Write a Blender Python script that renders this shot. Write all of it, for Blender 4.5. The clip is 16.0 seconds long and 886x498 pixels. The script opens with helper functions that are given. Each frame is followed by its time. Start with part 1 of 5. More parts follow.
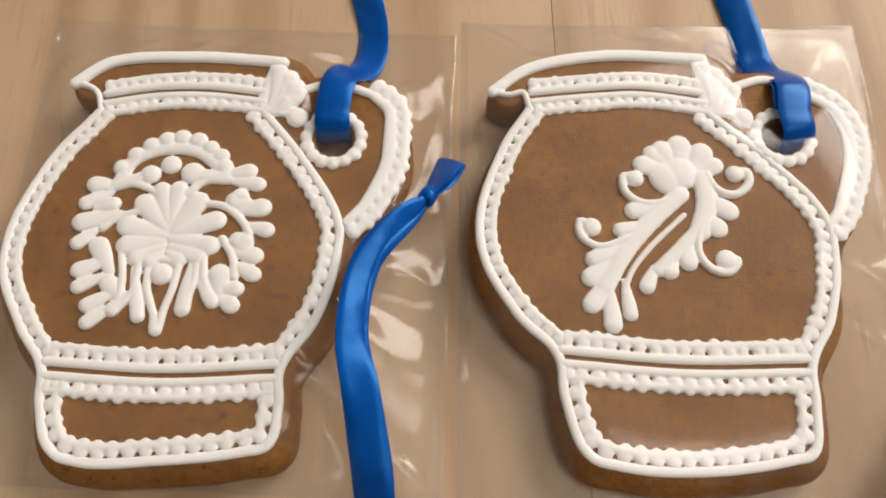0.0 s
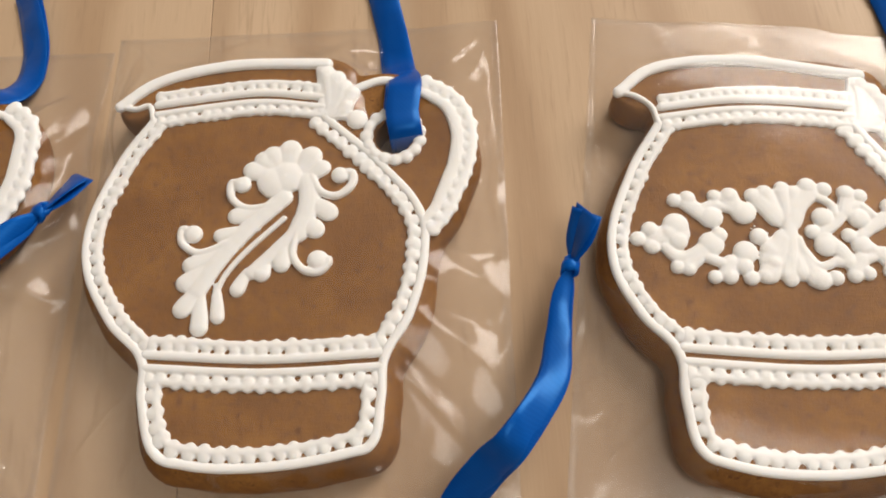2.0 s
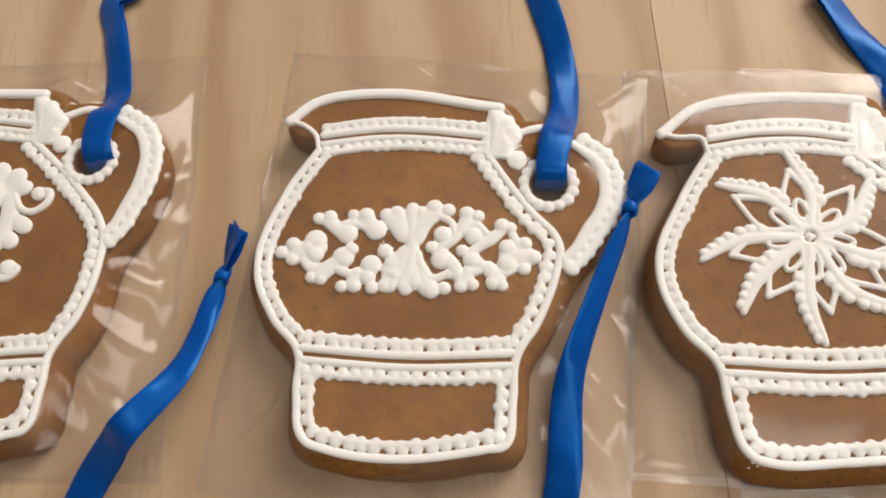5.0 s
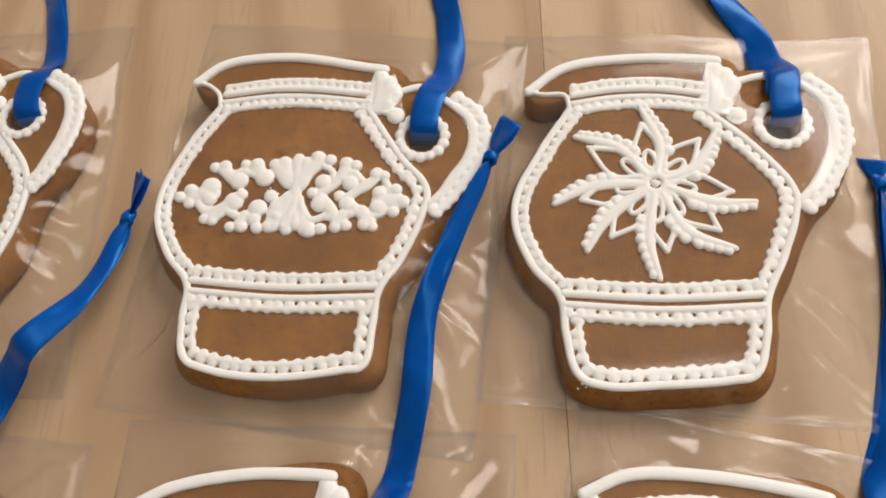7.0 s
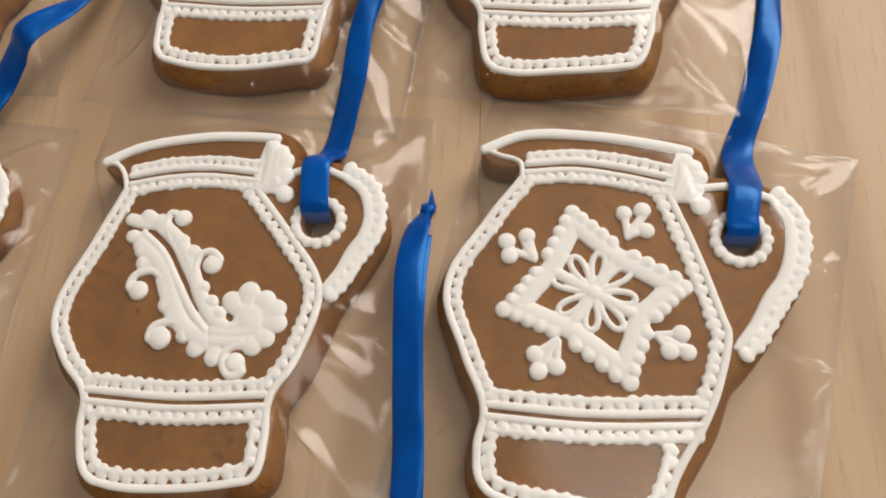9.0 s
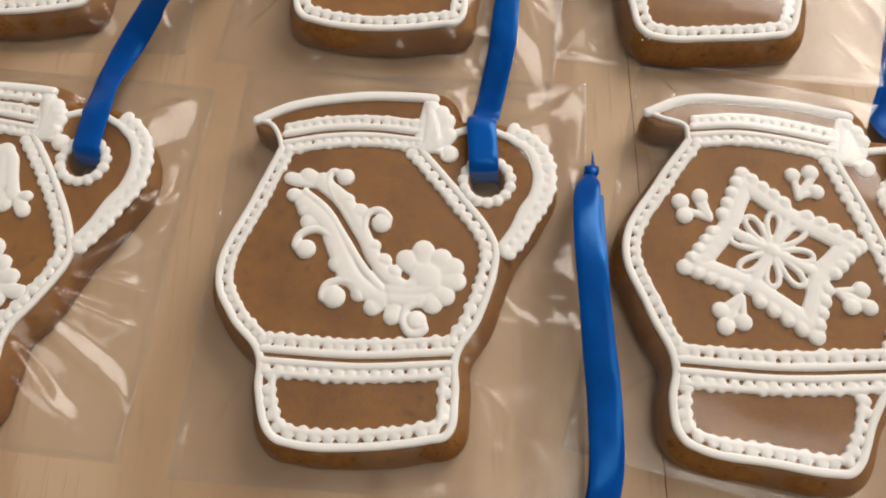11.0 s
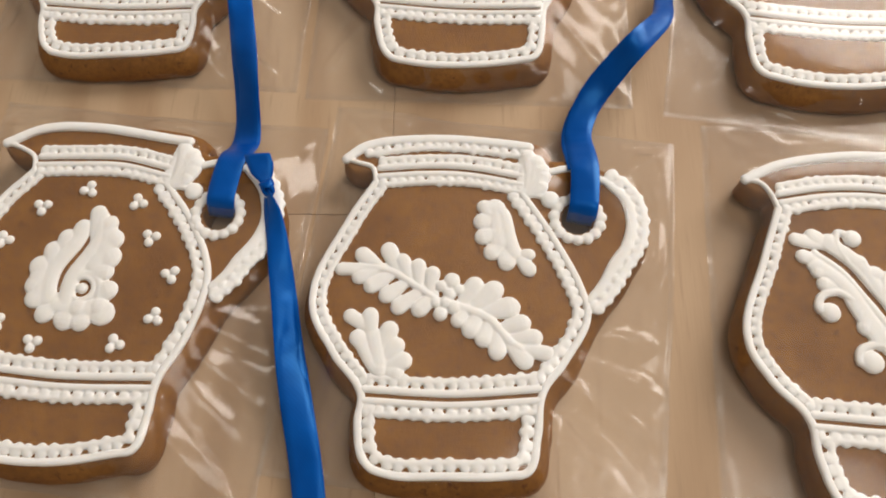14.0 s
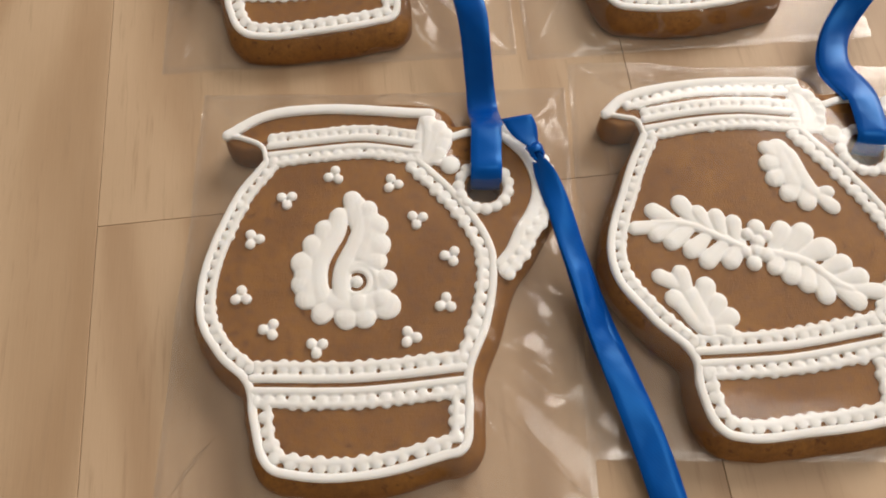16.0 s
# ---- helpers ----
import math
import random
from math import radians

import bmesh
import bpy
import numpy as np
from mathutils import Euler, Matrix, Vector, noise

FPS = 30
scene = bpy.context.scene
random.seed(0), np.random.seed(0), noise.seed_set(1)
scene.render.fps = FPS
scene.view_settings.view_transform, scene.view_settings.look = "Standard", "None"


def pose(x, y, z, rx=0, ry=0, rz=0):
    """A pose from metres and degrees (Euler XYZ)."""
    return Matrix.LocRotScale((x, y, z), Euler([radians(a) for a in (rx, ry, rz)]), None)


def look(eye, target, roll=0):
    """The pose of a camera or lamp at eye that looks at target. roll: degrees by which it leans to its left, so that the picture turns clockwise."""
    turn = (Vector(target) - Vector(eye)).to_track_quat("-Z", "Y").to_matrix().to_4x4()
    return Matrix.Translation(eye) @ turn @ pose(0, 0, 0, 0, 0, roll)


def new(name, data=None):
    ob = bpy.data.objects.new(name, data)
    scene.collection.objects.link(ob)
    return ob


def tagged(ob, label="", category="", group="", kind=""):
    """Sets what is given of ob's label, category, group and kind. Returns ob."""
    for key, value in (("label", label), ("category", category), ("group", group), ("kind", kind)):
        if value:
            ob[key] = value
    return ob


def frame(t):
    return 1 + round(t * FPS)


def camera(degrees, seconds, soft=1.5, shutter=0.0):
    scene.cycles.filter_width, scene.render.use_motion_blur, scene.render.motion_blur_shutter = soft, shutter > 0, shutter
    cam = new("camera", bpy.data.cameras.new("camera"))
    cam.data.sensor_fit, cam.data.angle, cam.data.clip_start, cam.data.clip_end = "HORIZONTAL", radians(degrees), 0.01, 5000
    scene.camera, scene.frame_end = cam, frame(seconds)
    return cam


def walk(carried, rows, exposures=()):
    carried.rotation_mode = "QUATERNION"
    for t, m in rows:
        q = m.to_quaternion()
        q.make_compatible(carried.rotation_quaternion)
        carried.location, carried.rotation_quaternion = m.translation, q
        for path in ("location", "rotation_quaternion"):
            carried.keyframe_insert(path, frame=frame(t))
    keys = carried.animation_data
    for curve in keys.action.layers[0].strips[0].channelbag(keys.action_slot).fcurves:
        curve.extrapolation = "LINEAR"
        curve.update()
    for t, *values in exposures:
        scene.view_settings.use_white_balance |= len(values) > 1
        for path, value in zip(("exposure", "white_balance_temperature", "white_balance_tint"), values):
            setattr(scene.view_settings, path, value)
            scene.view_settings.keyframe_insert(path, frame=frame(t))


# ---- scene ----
cam = camera(60.0, 16.0, 1.9)
PATH = [
    (0, (0.0070, 0.0162, 0.2139), (0.0019, 0.1080, -0.0186), 0.92),
    (0.5, (0.0338, 0.0142, 0.2153), (0.0272, 0.1063, -0.0171), -0.40),
    (1, (0.0719, 0.0155, 0.2190), (0.0644, 0.1070, -0.0135), -1.85),
    (1.5, (0.1025, 0.0216, 0.2214), (0.0910, 0.1109, -0.0118), -5.34),
    (2, (0.1310, 0.0227, 0.2190), (0.1170, 0.1125, -0.0139), -7.24),
    (2.5, (0.1524, 0.0282, 0.2236), (0.1396, 0.1125, -0.0114), -7.20),
    (3, (0.1790, 0.0258, 0.2269), (0.1641, 0.1111, -0.0076), -8.26),
    (3.5, (0.1940, 0.0251, 0.2305), (0.1781, 0.1113, -0.0036), -8.44),
    (4, (0.2132, 0.0233, 0.2363), (0.1977, 0.1107, 0.0025), -7.85),
    (6.5, (0.2882, 0.0128, 0.2513), (0.2601, 0.1024, 0.0195), -14.99),
    (7, (0.3051, -0.0045, 0.2542), (0.2739, 0.0857, 0.0231), -15.71),
    (7.5, (0.3195, -0.0365, 0.2573), (0.2850, 0.0507, 0.0256), -17.05),
    (8, (0.3341, -0.0629, 0.2591), (0.2969, 0.0232, 0.0274), -18.05),
    (8.5, (0.3496, -0.0952, 0.2536), (0.3124, -0.0088, 0.0220), -17.52),
    (11, (0.2691, -0.1383, 0.2524), (0.2530, -0.0481, 0.0198), -4.88),
    (11.5, (0.2386, -0.1392, 0.2502), (0.2230, -0.0479, 0.0180), -4.39),
    (12, (0.2168, -0.1396, 0.2549), (0.1994, -0.0454, 0.0240), -5.03),
    (12.5, (0.1911, -0.1366, 0.2552), (0.1713, -0.0447, 0.0235), -6.51),
    (13, (0.1565, -0.1381, 0.2578), (0.1370, -0.0444, 0.0268), -6.03),
    (13.5, (0.1236, -0.1396, 0.2618), (0.1054, -0.0481, 0.0298), -5.48),
    (14, (0.0912, -0.1411, 0.2618), (0.0754, -0.0462, 0.0310), -3.71),
    (14.5, (0.0617, -0.1411, 0.2554), (0.0438, -0.0448, 0.0254), -5.36),
    (15, (0.0287, -0.1408, 0.2479), (0.0150, -0.0442, 0.0177), -4.90),
    (15.5, (0.0047, -0.1423, 0.2420), (-0.0025, -0.0452, 0.0118), -3.44),
    (16, (-0.0227, -0.1505, 0.2382), (-0.0225, -0.0530, 0.0080), -1.34),
]

# the film's camera sets its own exposure: a little darker over the far right end
EXPOSURE = ((0, 0.11), (2.5, 0.11), (4.0, 0.05), (7.0, -0.03), (8.5, -0.06), (11.0, -0.05), (12.5, 0.06), (14.5, 0.11), (16.0, 0.16))
walk(cam, [(t, look(eye, target, roll)) for t, eye, target, roll in PATH], EXPOSURE)

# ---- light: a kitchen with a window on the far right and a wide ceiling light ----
world = bpy.data.worlds.new("world")
scene.world = world
world.use_nodes = True
wn = world.node_tree
sky = wn.nodes.new("ShaderNodeTexSky")
sky.sky_type, sky.sun_disc = "NISHITA", False
sky.sun_elevation, sky.sun_rotation = radians(35), radians(140)
wn.nodes["Background"].inputs[1].default_value = 0.1
wn.links.new(sky.outputs[0], wn.nodes["Background"].inputs[0])


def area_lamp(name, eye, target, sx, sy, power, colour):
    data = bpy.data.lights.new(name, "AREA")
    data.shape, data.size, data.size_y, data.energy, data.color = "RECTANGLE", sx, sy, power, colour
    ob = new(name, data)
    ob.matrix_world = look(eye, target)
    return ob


area_lamp("window_light", (1.38, 1.6, 1.35), (0.15, 0.0, 0.0), 1.5, 1.3, 52.0, (1.0, 0.917, 0.832))
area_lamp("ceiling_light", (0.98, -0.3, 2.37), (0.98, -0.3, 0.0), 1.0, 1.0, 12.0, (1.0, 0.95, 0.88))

# ---- materials ----


def material(name):
    m = bpy.data.materials.new(name)
    m.use_nodes = True
    nt = m.node_tree
    return m, nt, nt.nodes["Principled BSDF"]


def node(nt, kind, **values):
    n = nt.nodes.new(kind)
    for k, v in values.items():
        n.inputs[k.replace("_", " ")].default_value = v
    return n


def noise_node(nt, coords, scale, detail=4.0, rough=0.55):
    n = node(nt, "ShaderNodeTexNoise", Scale=scale, Detail=detail, Roughness=rough)
    nt.links.new(coords, n.inputs["Vector"])
    return n.outputs["Fac"]


def ramp(nt, fac, stops):
    n = nt.nodes.new("ShaderNodeValToRGB")
    while len(n.color_ramp.elements) < len(stops):
        n.color_ramp.elements.new(0.5)
    for e, (p, c) in zip(n.color_ramp.elements, stops):
        e.position, e.color = p, (*c, 1)
    nt.links.new(fac, n.inputs[0])
    return n.outputs[0]


def mix(nt, fac, a, b, kind="MIX"):
    n = nt.nodes.new("ShaderNodeMix")
    n.data_type, n.blend_type = "RGBA", kind
    for socket, v in ((n.inputs[0], fac), (n.inputs[6], a), (n.inputs[7], b)):
        if isinstance(v, bpy.types.NodeSocket):
            nt.links.new(v, socket)
        else:
            socket.default_value = v if isinstance(v, float) else (*v, 1)
    return n.outputs[2]


def bump(nt, bsdf, heights, distance):
    """Bumps of one or several heights, one after another."""
    last = None
    for h, s in heights:
        n = node(nt, "ShaderNodeBump", Strength=s, Distance=distance)
        nt.links.new(h, n.inputs["Height"])
        if last:
            nt.links.new(last, n.inputs["Normal"])
        last = n.outputs["Normal"]
    nt.links.new(last, bsdf.inputs["Normal"])


def mapped(nt, scale=(1, 1, 1), kind="Object"):
    tc = nt.nodes.new("ShaderNodeTexCoord")
    mp = node(nt, "ShaderNodeMapping", Scale=scale)
    nt.links.new(tc.outputs[kind], mp.inputs["Vector"])
    return mp.outputs[0]


def shifted(nt, coords):
    """The coordinates moved by the object's own random number, so that alike pieces differ."""
    info = nt.nodes.new("ShaderNodeObjectInfo")
    mul = nt.nodes.new("ShaderNodeMath")
    mul.operation = "MULTIPLY"
    mul.inputs[1].default_value = 37.0
    nt.links.new(info.outputs["Random"], mul.inputs[0])
    add = nt.nodes.new("ShaderNodeVectorMath")
    nt.links.new(coords, add.inputs[0])
    nt.links.new(mul.outputs[0], add.inputs[1])
    return add.outputs[0], info.outputs["Random"]


def make_wood():
    m, nt, b = material("pale_beech")
    co, rnd = shifted(nt, mapped(nt, (26, 5, 26)))
    grain = noise_node(nt, co, 1.0, 6.0, 0.6)
    co2, _ = shifted(nt, mapped(nt, (9, 2.4, 9)))
    wave = node(nt, "ShaderNodeTexWave", Scale=0.9, Distortion=14.0, Detail=2.0)
    nt.links.new(co2, wave.inputs["Vector"])
    co3, _ = shifted(nt, mapped(nt, (420, 26, 420)))
    pores = noise_node(nt, co3, 1.0, 3.0, 0.7)
    base = ramp(nt, grain, [(0.36, (0.50, 0.352, 0.225)), (0.64, (0.588, 0.44, 0.302))])
    base = mix(nt, 0.55, base, ramp(nt, wave.outputs["Color"], [(0.05, (0.40, 0.268, 0.165)), (0.55, (0.565, 0.417, 0.284)), (1.0, (0.602, 0.455, 0.317))]))
    co4, _ = shifted(nt, mapped(nt, (11, 6, 11)))
    blotch = noise_node(nt, co4, 1.0, 3.0, 0.5)
    base = mix(nt, 1.0, base, ramp(nt, blotch, [(0.3, (0.90, 0.87, 0.83)), (0.7, (1.05, 1.05, 1.05))]), "MULTIPLY")
    base = mix(nt, ramp(nt, pores, [(0.56, (0, 0, 0)), (0.72, (0.55, 0.55, 0.55))]), base, (0.38, 0.26, 0.165))
    tone = ramp(nt, rnd, [(0.0, (0.96, 0.93, 0.90)), (1.0, (1.04, 1.03, 1.01))])
    base = mix(nt, 1.0, base, tone, "MULTIPLY")
    nt.links.new(base, b.inputs["Base Color"])
    b.inputs["Roughness"].default_value = 0.5
    b.inputs["Specular IOR Level"].default_value = 0.35
    bump(nt, b, [(grain, 0.15), (pores, 0.25)], 0.0004)
    return m


def make_dough():
    m, nt, b = material("gingerbread")
    co, rnd = shifted(nt, mapped(nt))
    big = noise_node(nt, co, 55, 4.0)
    fine = noise_node(nt, co, 380, 5.0, 0.75)
    crumbs = noise_node(nt, co, 1500, 2.0, 0.6)
    spots = noise_node(nt, co, 430, 2.0, 0.5)
    base = ramp(nt, big, [(0.36, (0.222, 0.094, 0.020)), (0.64, (0.312, 0.142, 0.032))])
    base = mix(nt, ramp(nt, fine, [(0.42, (0, 0, 0)), (0.66, (0.7, 0.7, 0.7))]), base, (0.165, 0.068, 0.021))
    base = mix(nt, ramp(nt, spots, [(0.61, (0, 0, 0)), (0.70, (0.75, 0.75, 0.75))]), base, (0.115, 0.042, 0.014))
    tone = ramp(nt, rnd, [(0.0, (0.95, 0.93, 0.90)), (1.0, (1.06, 1.05, 1.04))])
    base = mix(nt, 1.0, base, tone, "MULTIPLY")
    nt.links.new(base, b.inputs["Base Color"])
    b.inputs["Roughness"].default_value = 0.62
    b.inputs["Specular IOR Level"].default_value = 0.3
    bump(nt, b, [(big, 0.4), (fine, 0.4), (crumbs, 0.2)], 0.0006)
    return m


def make_icing():
    m, nt, b = material("royal_icing")
    co, _ = shifted(nt, mapped(nt))
    big = noise_node(nt, co, 120, 3.0)
    fine = noise_node(nt, co, 900, 3.0)
    nt.links.new(ramp(nt, big, [(0.3, (0.925, 0.92, 0.905)), (0.7, (0.95, 0.945, 0.935))]), b.inputs["Base Color"])
    b.inputs["Roughness"].default_value = 0.55
    b.inputs["Specular IOR Level"].default_value = 0.4
    b.inputs["Subsurface Weight"].default_value = 0.35
    b.inputs["Subsurface Radius"].default_value = (0.0011, 0.001, 0.0009)
    b.inputs["Subsurface Scale"].default_value = 1.0
    bump(nt, b, [(big, 0.25), (fine, 0.12)], 0.0004)
    return m


def make_satin():
    m, nt, b = material("blue_satin")
    weave = node(nt, "ShaderNodeTexWave", Scale=420.0, Distortion=2.0, Detail=1.0)
    weave.bands_direction = "DIAGONAL"
    nt.links.new(mapped(nt), weave.inputs["Vector"])
    co, _ = shifted(nt, mapped(nt))
    big = noise_node(nt, co, 60, 2.0)
    base = ramp(nt, big, [(0.3, (0.0003, 0.048, 0.28)), (0.7, (0.0005, 0.082, 0.42))])
    base = mix(nt, 0.06, base, ramp(nt, weave.outputs["Color"], [(0.3, (0.001, 0.04, 0.21)), (0.8, (0.004, 0.12, 0.48))]))
    nt.links.new(base, b.inputs["Base Color"])
    b.inputs["Roughness"].default_value = 0.33
    b.inputs["Anisotropic"].default_value = 0.6
    b.inputs["Specular IOR Level"].default_value = 0.9
    b.inputs["Specular Tint"].default_value = (0.1, 0.45, 1.0, 1)
    bump(nt, b, [(weave.outputs["Fac"], 0.012), (big, 0.8)], 0.0011)
    return m


def make_film():
    """Clear cellophane: lets all through, with a sharp gloss that grows at grazing angles."""
    m, nt, b = material("cellophane")
    nt.nodes.remove(b)
    clear = nt.nodes.new("ShaderNodeBsdfTransparent")
    clear.inputs[0].default_value = (0.962, 0.957, 0.95, 1)
    gloss = node(nt, "ShaderNodeBsdfGlossy", Roughness=0.15)
    co = mapped(nt)
    fold = node(nt, "ShaderNodeTexNoise", Scale=26.0, Detail=4.0, Roughness=0.6, Distortion=0.8)
    fold.noise_type = "RIDGED_MULTIFRACTAL"
    nt.links.new(mapped(nt, (1.5, 0.8, 1.0)), fold.inputs["Vector"])
    n1, n2 = noise_node(nt, co, 45, 3.0), noise_node(nt, co, 260, 2.0)
    bu = None
    for h, s, d in ((fold.outputs["Fac"], 0.07, 0.003), (n1, 0.07, 0.004), (n2, 0.03, 0.0008)):
        bn = node(nt, "ShaderNodeBump", Strength=s, Distance=d)
        nt.links.new(h, bn.inputs["Height"])
        if bu:
            nt.links.new(bu, bn.inputs["Normal"])
        bu = bn.outputs[0]
    nt.links.new(bu, gloss.inputs["Normal"])
    # the same gloss from either side: 5 % straight on for the film's two faces, rising steeply towards the edge
    facing = node(nt, "ShaderNodeLayerWeight", Blend=0.5)
    nt.links.new(bu, facing.inputs["Normal"])
    steep = nt.nodes.new("ShaderNodeMath")
    steep.operation = "POWER"
    steep.inputs[1].default_value = 4.5
    nt.links.new(facing.outputs["Facing"], steep.inputs[0])
    fr = nt.nodes.new("ShaderNodeMath")
    fr.operation = "MULTIPLY_ADD"
    fr.inputs[1].default_value, fr.inputs[2].default_value = 0.8, 0.046
    nt.links.new(steep.outputs[0], fr.inputs[0])
    ms = nt.nodes.new("ShaderNodeMixShader")
    nt.links.new(fr.outputs[0], ms.inputs[0])
    nt.links.new(clear.outputs[0], ms.inputs[1])
    nt.links.new(gloss.outputs[0], ms.inputs[2])
    haze = node(nt, "ShaderNodeBsdfDiffuse", Color=(0.9, 0.9, 0.9, 1))
    m2 = nt.nodes.new("ShaderNodeMixShader")
    m2.inputs[0].default_value = 0.019
    nt.links.new(ms.outputs[0], m2.inputs[1])
    nt.links.new(haze.outputs[0], m2.inputs[2])
    nt.links.new(m2.outputs[0], nt.nodes["Material Output"].inputs[0])
    return m


def make_plain(name, colour, rough=0.8, scale=30.0):
    m, nt, b = material(name)
    n = noise_node(nt, mapped(nt), scale)
    nt.links.new(ramp(nt, n, [(0.3, tuple(c * 0.93 for c in colour)), (0.7, colour)]), b.inputs["Base Color"])
    b.inputs["Roughness"].default_value = rough
    bump(nt, b, [(n, 0.1)], 0.002)
    return m


WOOD, DOUGH, ICING, SATIN, FILM = make_wood(), make_dough(), make_icing(), make_satin(), make_film()
PLASTER, FLOORING = make_plain("wall_plaster", (0.80, 0.78, 0.74)), make_plain("floor_tile", (0.34, 0.30, 0.26), 0.5)
CEILING_PAINT = make_plain("ceiling_paint", (0.84, 0.83, 0.81))
JOINT = make_plain("joint_shadow_gap", (0.22, 0.145, 0.085), 0.9)
FRAME_PAINT = make_plain("white_gloss_paint", (0.8, 0.8, 0.78), 0.35)

# ---- building blocks ----


class Soup:
    """Collects vertices and faces for one mesh."""

    def __init__(self):
        self.v, self.f, self.uv = [], [], []

    def rings(self, rings, closed, cap0=False, cap1=False):
        """Joins rings of equal length by quads."""
        base, n = len(self.v), len(rings[0])
        for r in rings:
            self.v.extend(r)
        last = n if closed else n - 1
        for i in range(len(rings) - 1):
            for j in range(last):
                a, b = base + i * n + j, base + i * n + (j + 1) % n
                self.f.append((a, b, b + n, a + n))
        if cap0:
            self.f.append(tuple(base + j for j in range(n))[::-1])
        if cap1:
            self.f.append(tuple(base + (len(rings) - 1) * n + j for j in range(n)))

    def mesh(self, name, smooth=True):
        me = bpy.data.meshes.new(name)
        me.from_pydata([tuple(p) for p in self.v], [], self.f)
        if smooth:
            me.polygons.foreach_set("use_smooth", [True] * len(me.polygons))
        me.update()
        return me


def part(name, soup, mat, parent=None, label="", smooth=True):
    ob = new(name, soup.mesh(name, smooth))
    ob.data.materials.append(mat)
    if parent is not None:
        ob.parent = parent
    return tagged(ob, label)


def icing(name, soup, parent, label, rounds=1, voxel=0.00032):
    """Piped icing: the strokes run into one another, as soft icing does before it sets."""
    ob = part(name, soup, ICING, parent, label)
    fuse = ob.modifiers.new("fuse", "REMESH")
    fuse.mode, fuse.voxel_size, fuse.use_smooth_shade = "VOXEL", voxel, True
    settle = ob.modifiers.new("settle", "SMOOTH")
    settle.factor, settle.iterations = 0.5, rounds
    return ob


def box(soup, x0, x1, y0, y1, z0, z1, b=0.0):
    """A box with its upper edges bevelled by b."""
    def ring(i, z):
        return [(x0 + i, y0 + i, z), (x1 - i, y0 + i, z), (x1 - i, y1 - i, z), (x0 + i, y1 - i, z)]
    if b:
        soup.rings([ring(0, z0), ring(0, z1 - b), ring(b * 0.3, z1 - b * 0.3), ring(b, z1)], True, True, True)
    else:
        soup.rings([ring(0, z0), ring(0, z1)], True, True, True)


def spline(points, step, closed=False, full=1.0):
    """A Catmull-Rom curve through the points, resampled at even steps; full: how far it swells between them."""
    p = np.array(points, float)
    n = len(p)
    out = []
    for i in range(n if closed else n - 1):
        a, b, c, d = (p[(i + k) % n] if closed else p[min(max(i + k, 0), n - 1)] for k in (-1, 0, 1, 2))
        if not closed and i == 0:
            a = 2 * b - c
        if not closed and i == n - 2:
            d = 2 * c - b
        k1, k2 = np.sqrt(np.linalg.norm(b - a)) + 1e-6, np.sqrt(np.linalg.norm(c - b)) + 1e-6
        k3 = np.sqrt(np.linalg.norm(d - c)) + 1e-6
        m1 = (c - b) + k2 * ((b - a) / k1 - (c - a) / (k1 + k2)) if k1 > 1e-5 else c - b
        m2 = (c - b) + k2 * ((d - c) / k3 - (d - b) / (k2 + k3)) if k3 > 1e-5 else c - b
        for s in np.linspace(0, 1, 16, endpoint=False):
            h = (2 * s**3 - 3 * s**2 + 1, s**3 - 2 * s**2 + s, -2 * s**3 + 3 * s**2, s**3 - s**2)
            out.append(h[0] * b + full * h[1] * m1 + h[2] * c + full * h[3] * m2)
    out.append(p[0] if closed else p[-1])
    out = np.array(out)
    run = np.r_[0, np.cumsum(np.linalg.norm(np.diff(out, axis=0), axis=1))]
    count = max(2, int(round(run[-1] / step)) + 1)
    at = np.linspace(0, run[-1], count)
    return np.stack([np.interp(at, run, out[:, k]) for k in range(p.shape[1])], 1)


def sides(path):
    """The unit normals to the left of a flat path."""
    d = np.gradient(path[:, :2], axis=0)
    d /= np.linalg.norm(d, axis=1)[:, None] + 1e-9
    return np.stack([-d[:, 1], d[:, 0]], 1)


def piped(soup, path, width, height, z, rise=0.0):
    """A piped line of icing along a flat path in mm: a flattened half tube with round ends. width and height: numbers or one per point."""
    path = np.array(path, float)
    n = len(path)
    w = np.broadcast_to(np.array(width, float), (n,)) / 2
    h = np.broadcast_to(np.array(height, float), (n,))
    zz = np.broadcast_to(np.array(rise, float), (n,)) + z
    side = sides(path)
    d = np.stack([side[:, 1], -side[:, 0]], 1)
    rows = []
    for s in (1.0, 0.8, 0.4):
        rows.append((path[0] - d[0] * w[0] * s, w[0] * math.sqrt(max(0.03, 1 - s * s)), h[0] * math.sqrt(max(0.03, 1 - s * s)), side[0], zz[0]))
    for i in range(n):
        wob = 1 + 0.05 * noise.noise((path[i][0] * 0.45, path[i][1] * 0.45, z))
        rows.append((path[i], w[i] * wob, h[i] * wob, side[i], zz[i]))
    for s in (0.4, 0.8, 1.0):
        rows.append((path[-1] + d[-1] * w[-1] * s, w[-1] * math.sqrt(max(0.03, 1 - s * s)), h[-1] * math.sqrt(max(0.03, 1 - s * s)), side[-1], zz[-1]))
    rings = []
    for p, ww, hh, sd, z0 in rows:
        ring = []
        for k in range(9):
            a = math.pi * (k / 8 * 1.24 - 0.12)
            ring.append(((p[0] - sd[0] * ww * math.cos(a)) * 0.001, (p[1] - sd[1] * ww * math.cos(a)) * 0.001, (z0 + hh * math.copysign(abs(math.sin(a)) ** 0.65, math.sin(a))) * 0.001))
        rings.append(ring)
    soup.rings(rings, True, True, True)


